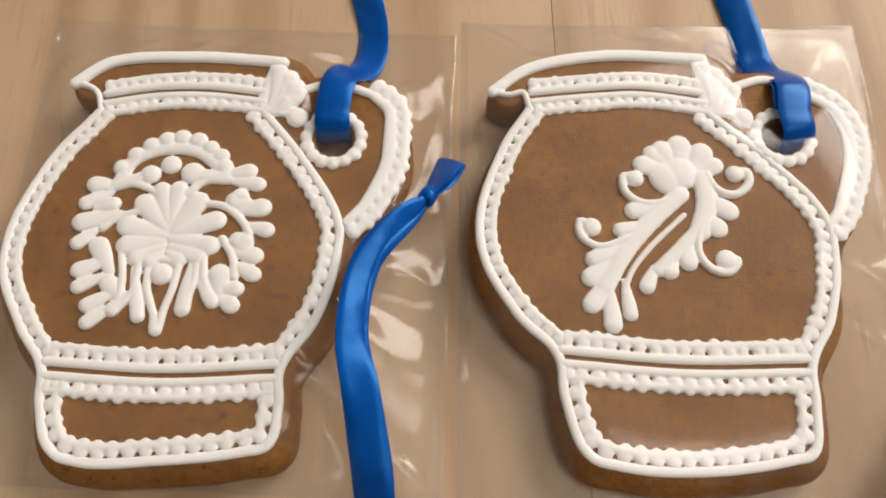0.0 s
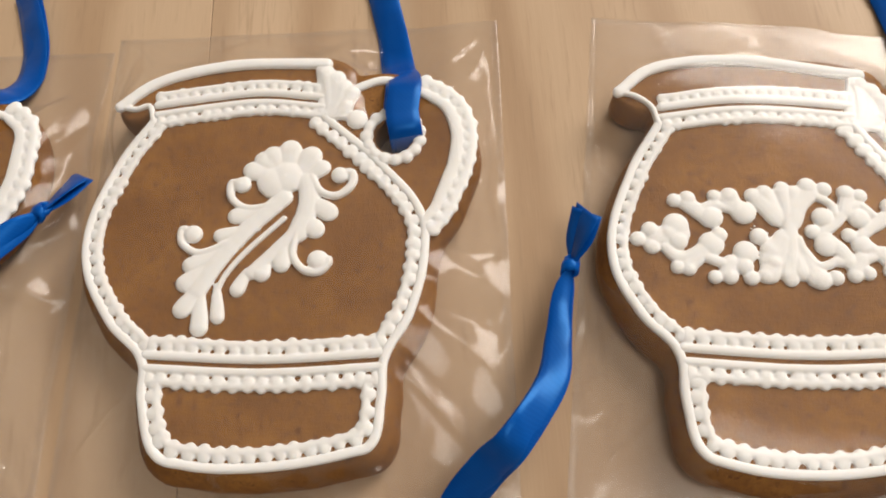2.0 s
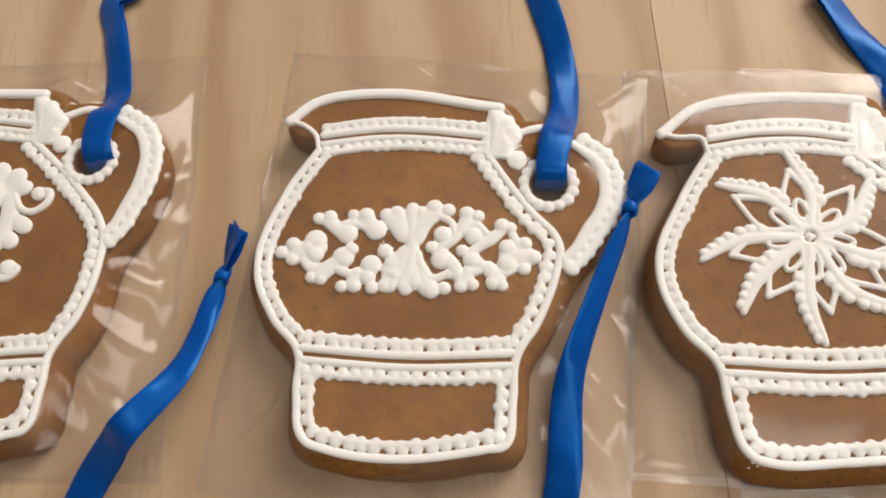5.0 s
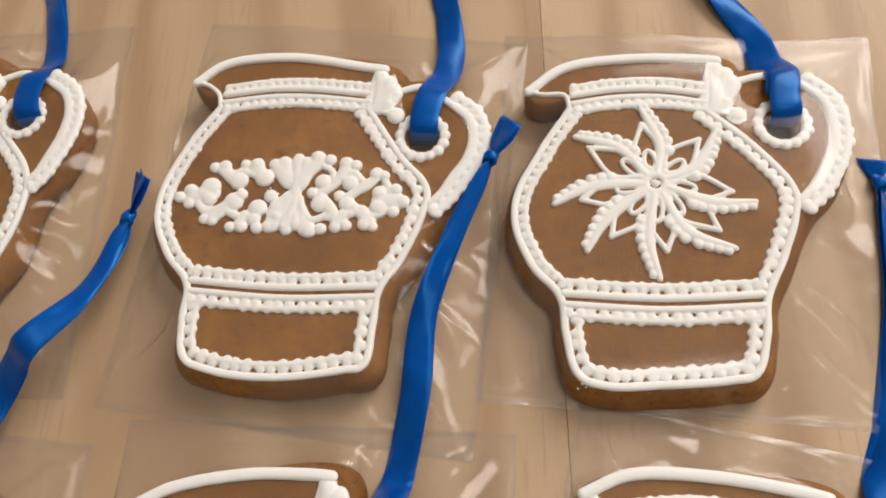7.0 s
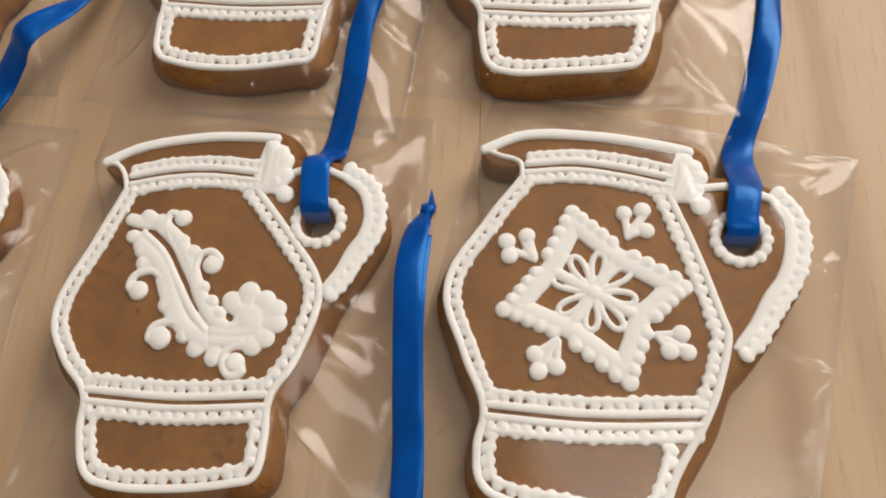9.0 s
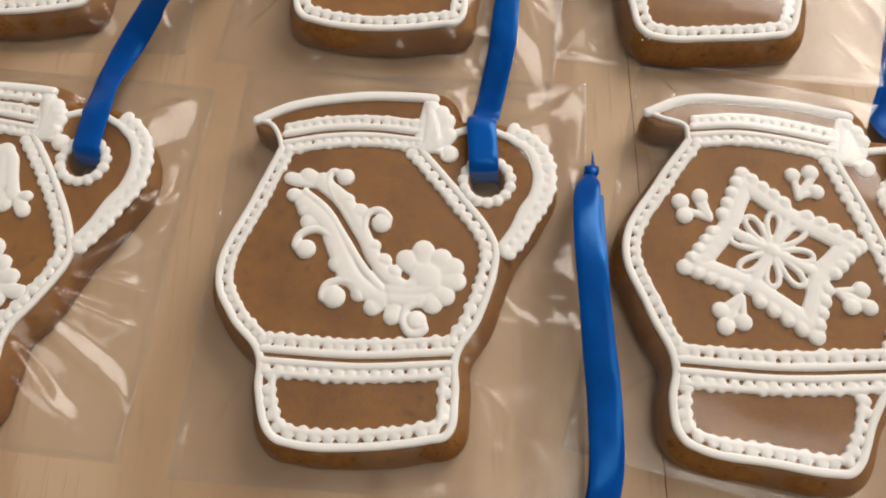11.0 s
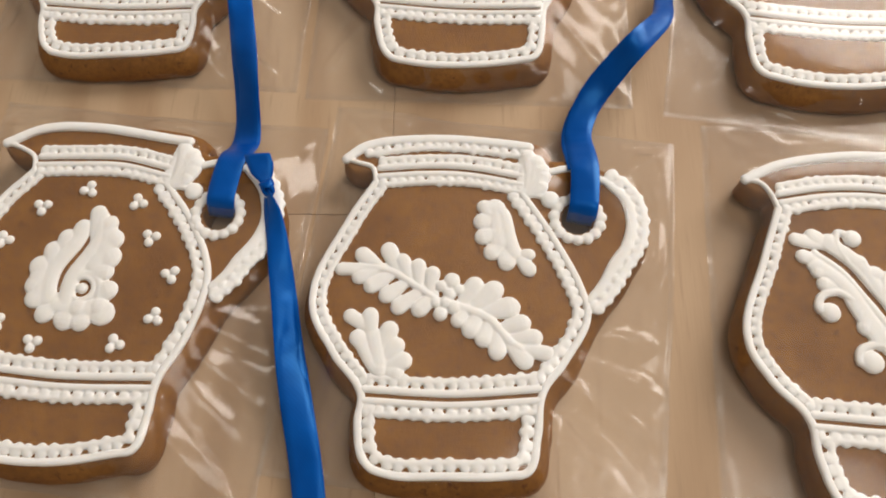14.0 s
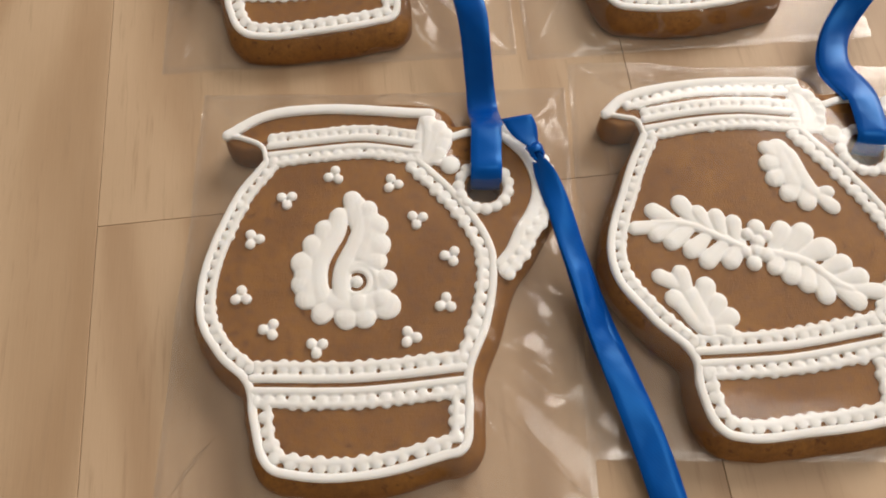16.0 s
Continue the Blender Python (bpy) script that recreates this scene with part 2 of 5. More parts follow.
def bead(soup, x, y, rx, ry, turn, h, z):
    """One drop of icing: a low dome, slightly drawn out along its turn."""
    c, s = math.cos(turn), math.sin(turn)
    rings = []
    for el in (-0.3, 0.1, 0.3, 0.6, 0.95, 1.25, 1.48):
        r = math.cos(el)
        rings.append([((x + c * rx * r * math.cos(a) - s * ry * r * math.sin(a)) * 0.001, (y + s * rx * r * math.cos(a) + c * ry * r * math.sin(a)) * 0.001,
                       (z + h * math.copysign(abs(math.sin(el)) ** 0.7, el)) * 0.001) for a in (math.tau * k / 12 for k in range(12))])
    soup.rings(rings, True, True, True)

# ---- the room round the table ----


def slab(name, x0, x1, y0, y1, z0, z1, mat, label, category):
    s = Soup()
    box(s, x0, x1, y0, y1, z0, z1)
    return tagged(part(name, s, mat, None, label, False), label, category, kind="structure")


slab("floor", -2.6, 3.0, -2.6, 2.9, -0.85, -0.75, FLOORING, "plain grey brown kitchen floor", "floor")
slab("ceiling", -2.6, 3.0, -2.6, 2.9, 2.4, 2.5, CEILING_PAINT, "plain white painted ceiling", "ceiling")
slab("wall_south", -2.6, 3.0, -2.7, -2.6, -0.75, 2.4, PLASTER, "plain cream plaster wall", "wall")
slab("wall_east", 3.0, 3.1, -2.6, 2.9, -0.75, 2.4, PLASTER, "plain cream plaster wall", "wall")
slab("wall_north", -2.6, 3.0, 2.9, 3.0, -0.75, 2.4, PLASTER, "plain cream plaster wall", "wall")
slab("wall_west", -2.7, -2.6, -2.6, 2.9, -0.75, 2.4, PLASTER, "plain cream plaster wall", "wall")

# the table: beech staves glued side by side on a slightly lower core
TABLE_TURN = 4.9
table = tagged(new("table"), "pale beech table top of glued staves", "table")
table.matrix_world = pose(0.041, 0.1, 0, 0, 0, TABLE_TURN)
core = Soup()
box(core, -0.62, 0.85, -0.55, 0.45, -0.028, -0.0014)
part("core", core, JOINT, table, "darker wood in the joints", False)
for lx, ly in ((-0.56, -0.49), (0.79, -0.49), (-0.56, 0.39), (0.79, 0.39)):
    leg = Soup()
    box(leg, lx - 0.035, lx + 0.035, ly - 0.035, ly + 0.035, -0.75, -0.028)
    part("leg", leg, WOOD, table, smooth=False)


def stave(x0, x1, y0, y1):
    s = Soup()
    g = 0.00008
    box(s, x0 + g, x1 - g, y0 + g, y1 - g, -0.0013, 0.0, 0.00022)
    part("stave", s, WOOD, table, smooth=False)


BOARDS = (-0.62, -0.46, -0.325, -0.193, 0.0, 0.2685, 0.54, 0.85)
for x0, x1 in zip(BOARDS, BOARDS[1:]):
    cuts = (-0.55, -0.122, 0.45) if x1 == 0.0 else (-0.55, 0.45)
    for y0, y1 in zip(cuts, cuts[1:]):
        stave(x0, x1, y0, y1)

# ---- gingerbread jugs ----
TOP = 11.4  # the dough's upper face, mm

JUGS = {
    "A": (-0.0622, 0.0879, 5.7, dict(nl=(-37.1, 49.4), ul=(-50.2, 30.7), ml=(-57.7, 2.5), ll=(-50.1, -17.3), wl=(-42.6, -29.1), cl=(-41.2, -39.5), cbl=(-36.9, -50.7), bm=(-8.4, -54.4), cbr=(18.7, -51.2), cr=(20.9, -41.3), wr=(20.9, -31.6), lr=(30.2, -17.2), mr=(35.6, 3.4), hj=(35.3, 11.2), ur=(25.6, 29.5), nr=(11.8, 48.2), sp=(-46.2, 59.3), r1=(-36.0, 66.7), r2=(-10.9, 68.1), rr=(17.3, 65.3), ht=(23.0, 54.9), h1=(44.5, 53.2), ho=(50.8, 38.3), h2=(46.2, 20.7), he=(37.5, 10.2), ring=(33.6, 37.9))),
    "B": (0.0743, 0.0964, 7.6, dict(nl=(-41.9, 53.2), ul=(-51.9, 38.6), ml=(-60.3, 11.9), ll=(-52.5, -10.2), wl=(-42.3, -23.3), cl=(-41.6, -35.1), cbl=(-37.4, -49.6), bm=(-9.8, -55.8), cbr=(20.4, -52.8), cr=(23.8, -41.2), wr=(25.6, -29.8), lr=(33.6, -17.6), mr=(39.4, 1.3), hj=(39.0, 12.9), ur=(28.9, 29.2), nr=(11.6, 49.0), sp=(-52.7, 60.0), r1=(-40.8, 67.5), r2=(-17.6, 71.0), rr=(13.8, 67.9), ht=(21.3, 57.1), h1=(42.4, 54.1), ho=(53.0, 38.0), h2=(46.6, 18.6), he=(39.7, 9.3), ring=(33.1, 39.0))),
    "C": (0.2267, 0.0975, 0.8, dict(nl=(-43.4, 47.5), ul=(-53.0, 30.4), ml=(-59.6, 5.9), ll=(-52.9, -11.6), wl=(-43.3, -23.2), cl=(-42.4, -36.1), cbl=(-39.4, -49.1), bm=(-10.3, -54.7), cbr=(21.9, -49.5), cr=(23.8, -35.7), wr=(24.8, -23.5), lr=(31.6, -11.5), mr=(37.6, 5.8), hj=(38.1, 14.7), ur=(28.2, 26.7), nr=(14.1, 47.0), sp=(-54.7, 58.9), r1=(-44.4, 67.1), r2=(-18.5, 70.2), rr=(18.7, 64.5), ht=(24.2, 54.2), h1=(44.8, 49.2), ho=(54.2, 33.6), h2=(47.5, 18.6), he=(39.6, 8.5), ring=(35.2, 35.3))),
    "D": (0.3531, 0.1014, 3.0, dict(nl=(-36.6, 46.1), ul=(-47.4, 29.2), ml=(-56.6, 7.4), ll=(-51.5, -12.4), wl=(-42.1, -24.7), cl=(-40.5, -37.6), cbl=(-37.0, -50.3), bm=(-9.7, -53.4), cbr=(16.7, -50.1), cr=(21.5, -37.7), wr=(23.3, -25.6), lr=(30.1, -11.4), mr=(36.0, 4.6), hj=(36.6, 11.7), ur=(26.7, 27.6), nr=(10.5, 44.3), sp=(-51.2, 54.3), r1=(-38.2, 63.8), r2=(-15.5, 66.9), rr=(16.4, 64.7), ht=(21.3, 55.2), h1=(44.1, 53.5), ho=(52.8, 36.0), h2=(47.0, 18.8), he=(38.0, 8.6), ring=(36.0, 37.8))),
    "E": (-0.0406, -0.0693, 3.8, dict(nl=(-37.2, 50.6), ul=(-48.1, 35.3), ml=(-57.9, 1.4), ll=(-51.9, -14.3), wl=(-43.0, -24.6), cl=(-41.0, -36.0), cbl=(-37.1, -49.0), bm=(-9.4, -54.3), cbr=(19.5, -49.2), cr=(22.1, -38.6), wr=(23.2, -27.0), lr=(30.2, -11.8), mr=(34.2, 5.6), hj=(33.7, 14.2), ur=(25.6, 30.8), nr=(13.6, 46.3), sp=(-50.6, 62.1), r1=(-37.5, 68.6), r2=(-17.8, 69.6), rr=(19.2, 64.3), ht=(23.2, 53.5), h1=(42.5, 53.4), ho=(52.6, 32.3), h2=(44.2, 16.6), he=(36.1, 6.4), ring=(34.4, 34.4))),
    "F": (0.0890, -0.0622, 3.4, dict(nl=(-39.2, 50.2), ul=(-48.1, 33.4), ml=(-57.5, 4.4), ll=(-48.8, -13.7), wl=(-38.2, -27.4), cl=(-38.3, -37.5), cbl=(-35.0, -49.3), bm=(-8.6, -52.6), cbr=(17.0, -49.9), cr=(19.7, -39.0), wr=(21.4, -25.1), lr=(28.8, -14.1), mr=(36.5, 1.2), hj=(35.1, 9.9), ur=(25.3, 29.9), nr=(13.7, 47.9), sp=(-50.8, 59.5), r1=(-43.2, 65.4), r2=(-18.8, 68.9), rr=(16.6, 66.5), ht=(22.0, 55.9), h1=(44.4, 53.0), ho=(53.3, 35.9), h2=(46.8, 21.2), he=(37.1, 7.0), ring=(33.9, 37.9))),
    "G": (0.2350, -0.0564, 6.5, dict(nl=(-38.3, 49.3), ul=(-46.0, 31.0), ml=(-56.5, 2.9), ll=(-51.1, -12.0), wl=(-41.3, -24.9), cl=(-40.4, -37.3), cbl=(-36.1, -50.5), bm=(-8.7, -55.3), cbr=(19.0, -51.9), cr=(21.5, -40.4), wr=(22.1, -27.5), lr=(29.6, -15.0), mr=(36.2, 6.3), hj=(34.8, 13.6), ur=(25.1, 28.6), nr=(10.8, 47.9), sp=(-48.0, 61.3), r1=(-35.2, 66.8), r2=(-10.3, 69.9), rr=(16.6, 68.0), ht=(22.5, 53.2), h1=(42.5, 51.3), ho=(52.6, 35.3), h2=(47.0, 22.5), he=(37.9, 9.4), ring=(34.3, 34.1))),
    "H": (0.3697, -0.0505, -3.6, dict(nl=(-38.3, 51.2), ul=(-47.9, 33.1), ml=(-57.0, 8.6), ll=(-47.7, -12.8), wl=(-38.7, -29.1), cl=(-38.8, -41.6), cbl=(-35.7, -51.5), bm=(-8.2, -55.4), cbr=(15.2, -54.0), cr=(21.5, -37.3), wr=(28.3, -21.2), lr=(31.5, -8.9), mr=(32.9, 6.6), hj=(31.4, 9.9), ur=(22.0, 30.9), nr=(11.2, 51.5), sp=(-53.0, 60.7), r1=(-40.0, 67.9), r2=(-15.4, 70.5), rr=(16.5, 68.5), ht=(20.8, 55.0), h1=(43.8, 54.4), ho=(51.1, 36.4), h2=(45.0, 19.2), he=(35.9, 2.0), ring=(35.3, 38.7))),
}

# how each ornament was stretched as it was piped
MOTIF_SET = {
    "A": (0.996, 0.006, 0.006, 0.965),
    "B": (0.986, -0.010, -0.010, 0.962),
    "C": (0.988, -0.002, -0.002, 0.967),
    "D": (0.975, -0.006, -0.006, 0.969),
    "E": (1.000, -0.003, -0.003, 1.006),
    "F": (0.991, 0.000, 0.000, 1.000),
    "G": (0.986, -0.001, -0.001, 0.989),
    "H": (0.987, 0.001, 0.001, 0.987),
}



def v2(p, dx=0.0, dy=0.0):
    return (p[0] + dx, p[1] + dy)


def dough(loop, hole, sp, parent):
    """The biscuit: its sides swell out and down from the upper face, and a round hole goes through the handle."""
    loop = spline(loop, 1.6, True, 1.15)[:-1]
    side = -sides(np.vstack([loop[-1], loop, loop[0]]))[1:-1]
    bm = bmesh.new()
    rings = []
    for z, off, push in ((0.4, 2.2, 0.85), (1.2, 3.1, 1.0), (4.0, 3.5, 1.0), (7.0, 3.2, 0.85), (9.3, 2.4, 0.55), (10.6, 1.5, 0.28), (11.2, 0.7, 0.08), (TOP, -0.4, 0.0), (TOP, -1.8, 0.0)):
        ring = []
        for (x, y), (nx, ny) in zip(loop, side):
            wob = 0.35 * noise.noise((x * 0.11, y * 0.11, z * 0.2)) + 0.12 * noise.noise((x * 0.6, y * 0.6, z * 0.5))
            # spread further to the lower right, where the sheet was pulled
            lean = push * (1.4 * max(0.0, nx) + 2.6 * max(0.0, -ny) * min(1.0, max(0.0, (46 - y) / 18)) - 1.2 * max(0.0, ny))
            near = 1 - 0.5 * math.exp(-((x - sp[0]) ** 2 + (y - sp[1]) ** 2) / 150)
            o = (off + wob * push + lean) * near if off > 0 else off
            ring.append(bm.verts.new(((x + nx * o) * 0.001, (y + ny * o) * 0.001, z * 0.001)))
        rings.append(ring)
    n = len(loop)
    for a, b in zip(rings, rings[1:]):
        for j in range(n):
            bm.faces.new((a[j], a[(j + 1) % n], b[(j + 1) % n], b[j]))
    cx, cy, r = hole
    holes = []
    for z, rr in ((TOP, r + 0.9), (TOP - 0.25, r + 0.3), (TOP - 1.2, r), (0.4, r)):
        holes.append([bm.verts.new(((cx + rr * math.cos(math.tau * k / 24)) * 0.001, (cy + rr * math.sin(math.tau * k / 24)) * 0.001, z * 0.001)) for k in range(24)])
    for a, b in zip(holes, holes[1:]):
        for k in range(24):
            bm.faces.new((a[k], a[(k + 1) % 24], b[(k + 1) % 24], b[k]))
    edges = [bm.edges.get((rings[-1][j], rings[-1][(j + 1) % n])) for j in range(n)]
    edges += [bm.edges.get((holes[0][k], holes[0][(k + 1) % 24])) for k in range(24)]
    bmesh.ops.triangle_fill(bm, use_beauty=True, use_dissolve=False, edges=edges)
    bmesh.ops.recalc_face_normals(bm, faces=bm.faces)
    me = bpy.data.meshes.new("dough")
    bm.to_mesh(me)
    bm.free()
    me.polygons.foreach_set("use_smooth", [True] * len(me.polygons))
    me.materials.append(DOUGH)
    ob = new("dough", me)
    ob.parent = parent
    return tagged(ob, "baked brown gingerbread with rounded edges")


def bead_row(soup, path, offset, radius=1.9, gap=3.7, seed=0, height=1.12, web=2.5):
    """Squeezed drops side by side along a path, set off to its left: they run together, and small gaps stay towards the path."""
    rng = random.Random(seed)
    run = spline(path, 0.5, False, 1.2)
    side = sides(run)
    line = run + side * offset
    out = math.copysign(1.0, offset)
    if web:
        sway = np.array([0.16 * noise.noise((p[0] * 0.25, p[1] * 0.25, seed)) for p in line])
        piped(soup, line + side * (out * 0.8 + sway)[:, None], web, height * 0.98, TOP)
    steps = np.r_[0, np.cumsum(np.linalg.norm(np.diff(line, axis=0), axis=1))]
    count = max(2, int(round(steps[-1] / gap)))
    for k in range(count + 1):
        s = steps[-1] * (k + (rng.uniform(-0.13, 0.13) if 0 < k < count else 0)) / count
        x, y = np.interp(s, steps, line[:, 0]), np.interp(s, steps, line[:, 1])
        i = min(len(side) - 1, int(np.searchsorted(steps, s)))
        a = math.atan2(side[i][1], side[i][0])
        q = rng.uniform(0.9, 1.12)
        j = rng.uniform(-0.2, 0.2) + 0.12 * out
        bead(soup, x + side[i][0] * j, y + side[i][1] * j, radius * q * 1.22, radius * q * 0.93, a + rng.uniform(-0.3, 0.3), height * rng.uniform(0.9, 1.05), TOP)


def petal(soup, x0, y0, x1, y1, w, bend=0.0, h=1.4, lift=0.0):
    """One squeezed drop: thin tail at the first point, full round head at the second."""
    a, b = np.array((x0, y0)), np.array((x1, y1))
    d = b - a
    length = np.linalg.norm(d) + 1e-6
    nrm = np.array((-d[1], d[0])) / length
    t = np.linspace(0, 1, 12)
    head = max(0.0, 1 - w * 0.5 / length)
    path = a + np.outer(t * head, d) + np.outer(4 * t * (1 - t) * bend, nrm)
    piped(soup, path, w * (0.5 + 0.5 * np.sin(t * math.pi / 2) ** 1.1), h * (0.55 + 0.45 * t), TOP, lift * t)


def curl(soup, points, w, ball):
    """A thin piped line that ends in a round drop."""
    path = spline(points, 0.8)
    t = np.linspace(0, 1, len(path))
    piped(soup, path, w * (0.8 + 0.25 * t), 1.35, TOP)
    bead(soup, path[-1][0], path[-1][1], ball * 1.05, ball * 1.05, 0, 1.8, TOP)


def jug(key, label, motif):
    x, y, turn, j = JUGS[key]
    seed = ord(key) * 100
    root = tagged(new("gingerbread_jug"), label, "gingerbread cookie", "iced gingerbread jugs")
    root.matrix_world = pose(x, y, 0.0006, 0, 0, turn)
    loop = [j["nl"], j["ul"], j["ml"], j["ll"], j["wl"], j["cl"], j["cbl"], v2(j["cbl"], 9, -3.2), j["bm"], v2(j["cbr"], -8, -1.8), j["cbr"], j["cr"], j["wr"], j["lr"]]
    loop += [v2(j["he"], 0.5, -3), v2(j["h2"], 1.5, -1), v2(j["ho"], 1.5, 0), v2(j["h1"], 1.5, 1.5), v2(j["ht"], 12, 4), v2(j["ht"], 1, 5), v2(j["rr"], 2.5, 0.5)]
    loop += [j["r2"], j["r1"], j["sp"], v2(j["sp"], 3.5, -4.5), v2(j["nl"], -0.5, 5)]
    ring = j["ring"]
    dough(loop, (ring[0], ring[1], 5.6), j["sp"], root)

    # outline
    s = Soup()
    contour = [j["nl"], j["ul"], j["ml"], j["ll"], j["wl"], j["cl"], j["cbl"], v2(j["cbl"], 7, -3.3), j["bm"], v2(j["cbr"], -6, -1.6), j["cbr"], j["cr"], j["wr"], j["lr"], j["mr"], j["hj"], j["ur"], j["nr"]]
    piped(s, spline(contour, 1.0, False, 1.2), 2.8, 1.15, TOP)
    icing("outline", s, root, "white piped icing line")
    s = Soup()
    bead_row(s, [j["nl"], j["ul"], j["ml"], j["ll"], v2(j["wl"], -1, 2.5)], 2.7, 1.95, 3.6, seed)
    icing("spout_side_border", s, root, "row of white icing drops", 2)
    s = Soup()
    bead_row(s, [v2(j["wr"], 1.5, 3), j["lr"], j["mr"], j["hj"], j["ur"], j["nr"]], 3.0, 2.2, 3.9, seed + 1)
    icing("handle_side_border", s, root, "row of white icing drops", 2)
    s = Soup()
    bead_row(s, [v2(j["cl"], 0.2, 5), j["cl"], j["cbl"], v2(j["cbl"], 7, -3.3), j["bm"], v2(j["cbr"], -6, -1.6), j["cbr"], j["cr"], v2(j["cr"], 0.2, 5)], 3.2, 2.2, 4.1, seed + 2)
    icing("foot_border", s, root, "row of white icing drops", 2)

    # the double band at the waist
    wl, wr = j["wl"], j["wr"]
    mid = ((wl[0] + wr[0]) / 2, (wl[1] + wr[1]) / 2 - 1.6)
    for name, dy, way in (("upper_band", 1.3, 1), ("lower_band", -2.5, -1)):
        s = Soup()
        line = [v2(wl, 1.0, dy), v2(mid, 0, dy), v2(wr, -1.0, dy)]
        piped(s, spline(line, 1.0), 2.6, 1.25, TOP)
        bead_row(s, [v2(wl, 2.5, dy), v2(mid, 0, dy), v2(wr, -2.5, dy)], 3.1 * way, 2.15, 3.9, seed + 3 + way)
        icing(name, s, root, "white icing line with drops", 2)

    # the double band at the neck, and the rim
    nl, nr = j["nl"], j["nr"]
    mid = ((nl[0] + nr[0]) / 2, (nl[1] + nr[1]) / 2 + 1.6)
    for name, dy, way in (("neck_band", 2.9, -1), ("collar_band", 6.5, 1)):
        s = Soup()
        line = [v2(nl, 1.0, dy - 0.6), v2(mid, -8, dy + 0.6), v2(mid, 8, dy + 0.4), v2(nr, 0.5, dy)]
        piped(s, spline(line, 1.0), 2.6, 1.25, TOP)
        bead_row(s, [v2(p, 1.2, 0) for p in line], 2.6 * way, 1.95, 3.5, seed + 6 + way)
        icing(name, s, root, "white icing line with drops", 2)
    s = Soup()
    sp = j["sp"]
    piped(s, spline([sp, j["r1"], j["r2"], v2(j["rr"], -6, 0.8), j["rr"]], 1.0), 3.9, 1.5, TOP)
    piped(s, spline([sp, v2(sp, 5, -1.5), v2(nl, -1.6, 6), nl], 0.8), 1.9, 1.2, TOP)
    if key == "F":
        bead_row(s, [v2(j["r1"], 0, -1), v2(j["r2"], 0, -1), v2(j["rr"], -2, -1)], -2.0, 1.9, 3.7, seed + 9)
    icing("rim", s, root, "white piped icing line")

    # leaf at the root of the handle, the handle and the ring round the hole
    s = Soup()
    rr, ht = j["rr"], j["ht"]
    root_at = v2(nr, 1.5, -1.0)
    for tx, ty, w in ((rr[0] - 1.0, rr[1] - 1.0, 5.0), (rr[0] + 3.0, rr[1] - 3.5, 5.4), (rr[0] + 5.6, rr[1] - 7.2, 5.4), (ht[0] + 1.2, ht[1] + 0.6, 5.0), (nr[0] + 9.2, nr[1] + 3.5, 4.2)):
        petal(s, root_at[0], root_at[1], tx + 0.6, ty + 0.4, w * 1.2, -1.0, 1.8)
    piped(s, spline([v2(nr, -0.5, 1.0), v2(nr, 0.5, 6.0), v2(rr, -2.0, -1.0)], 0.8), 3.8, 1.1, TOP)
    bead(s, nr[0] + 10.6, nr[1] - 2.8, 3.5, 3.5, 0, 1.8, TOP)
    piped(s, spline([v2(nr, 8.6, -2.0), v2(nr, 3.8, -0.5), v2(nr, 5.2, 4.0), v2(ht, 1, -0.6)], 0.8), 1.9, 1.2, TOP)
    icing("leaf", s, root, "white icing leaf with a round drop")
    s = Soup()
    piped(s, spline([ht, ((ht[0] + j["h1"][0]) / 2, max(ht[1], j["h1"][1]) + 2.2), j["h1"]], 1.0), 2.9, 1.2, TOP)
    h1, ho, h2, he = (np.array(j[k]) for k in ("h1", "ho", "h2", "he"))
    arm = [h1, (h1 + ho) / 2 + (2.6, 1.6), ho, (ho + h2) / 2 + (1.2, -0.6), h2, (h2 + he) / 2 + (0.6, -0.5), he]
    run = spline(arm, 1.0)
    t = np.linspace(0, 1, len(run))
    piped(s, run, 2.4 + 2.6 * np.sin(t * math.pi) ** 0.6, 1.2, TOP)
    bead_row(s, arm, 3.1, 2.6, 4.1, seed + 10, 1.25, 3.6)
    icing("handle_border", s, root, "white icing line with drops")
    s = Soup()
    rng = random.Random(seed + 11)
    piped(s, [(ring[0] + 8.0 * math.cos(a), ring[1] + 8.0 * math.sin(a)) for a in np.linspace(0, math.tau, 40)], 3.0, 1.25, TOP)
    for k in range(15):
        a = math.tau * k / 15 + 0.1
        bead(s, ring[0] + 8.3 * math.cos(a), ring[1] + 8.3 * math.sin(a), 2.15 * rng.uniform(0.9, 1.1), 2.2, a, 1.45, TOP)
    icing("hole_ring", s, root, "ring of white icing drops")
    s = Soup()
    motif(s)
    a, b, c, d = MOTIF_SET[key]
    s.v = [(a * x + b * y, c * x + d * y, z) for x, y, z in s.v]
    if s.v:
        icing("motif", s, root, "raised white royal icing ornament", 1, 0.0003)
    if key in "CD":
        s = Soup()
        cx, cy = (-19.0, 11.5) if key == "C" else v2(j["cbl"], 3.5, -2.5)
        for k in range(14):
            r = rng.uniform(0.2, 0.6)
            bead(s, cx + rng.gauss(0, 1.9), cy + rng.gauss(0, 1.2), r, r * rng.uniform(0.6, 1.4), rng.uniform(0, 3), r, TOP)
        tagged(part("crumbs", s, ICING, root, "loose white icing crumbs"), kind="stuff")
    return root, loop



def rope(s, points, w):
    """A plain piped stroke."""
    piped(s, spline(points, 0.9), w, min(1.3, 0.9 + 0.08 * w), TOP)


def drop(s, x, y, r):
    bead(s, x, y, r, r, 0, min(1.6, 0.8 + 0.28 * r), TOP)


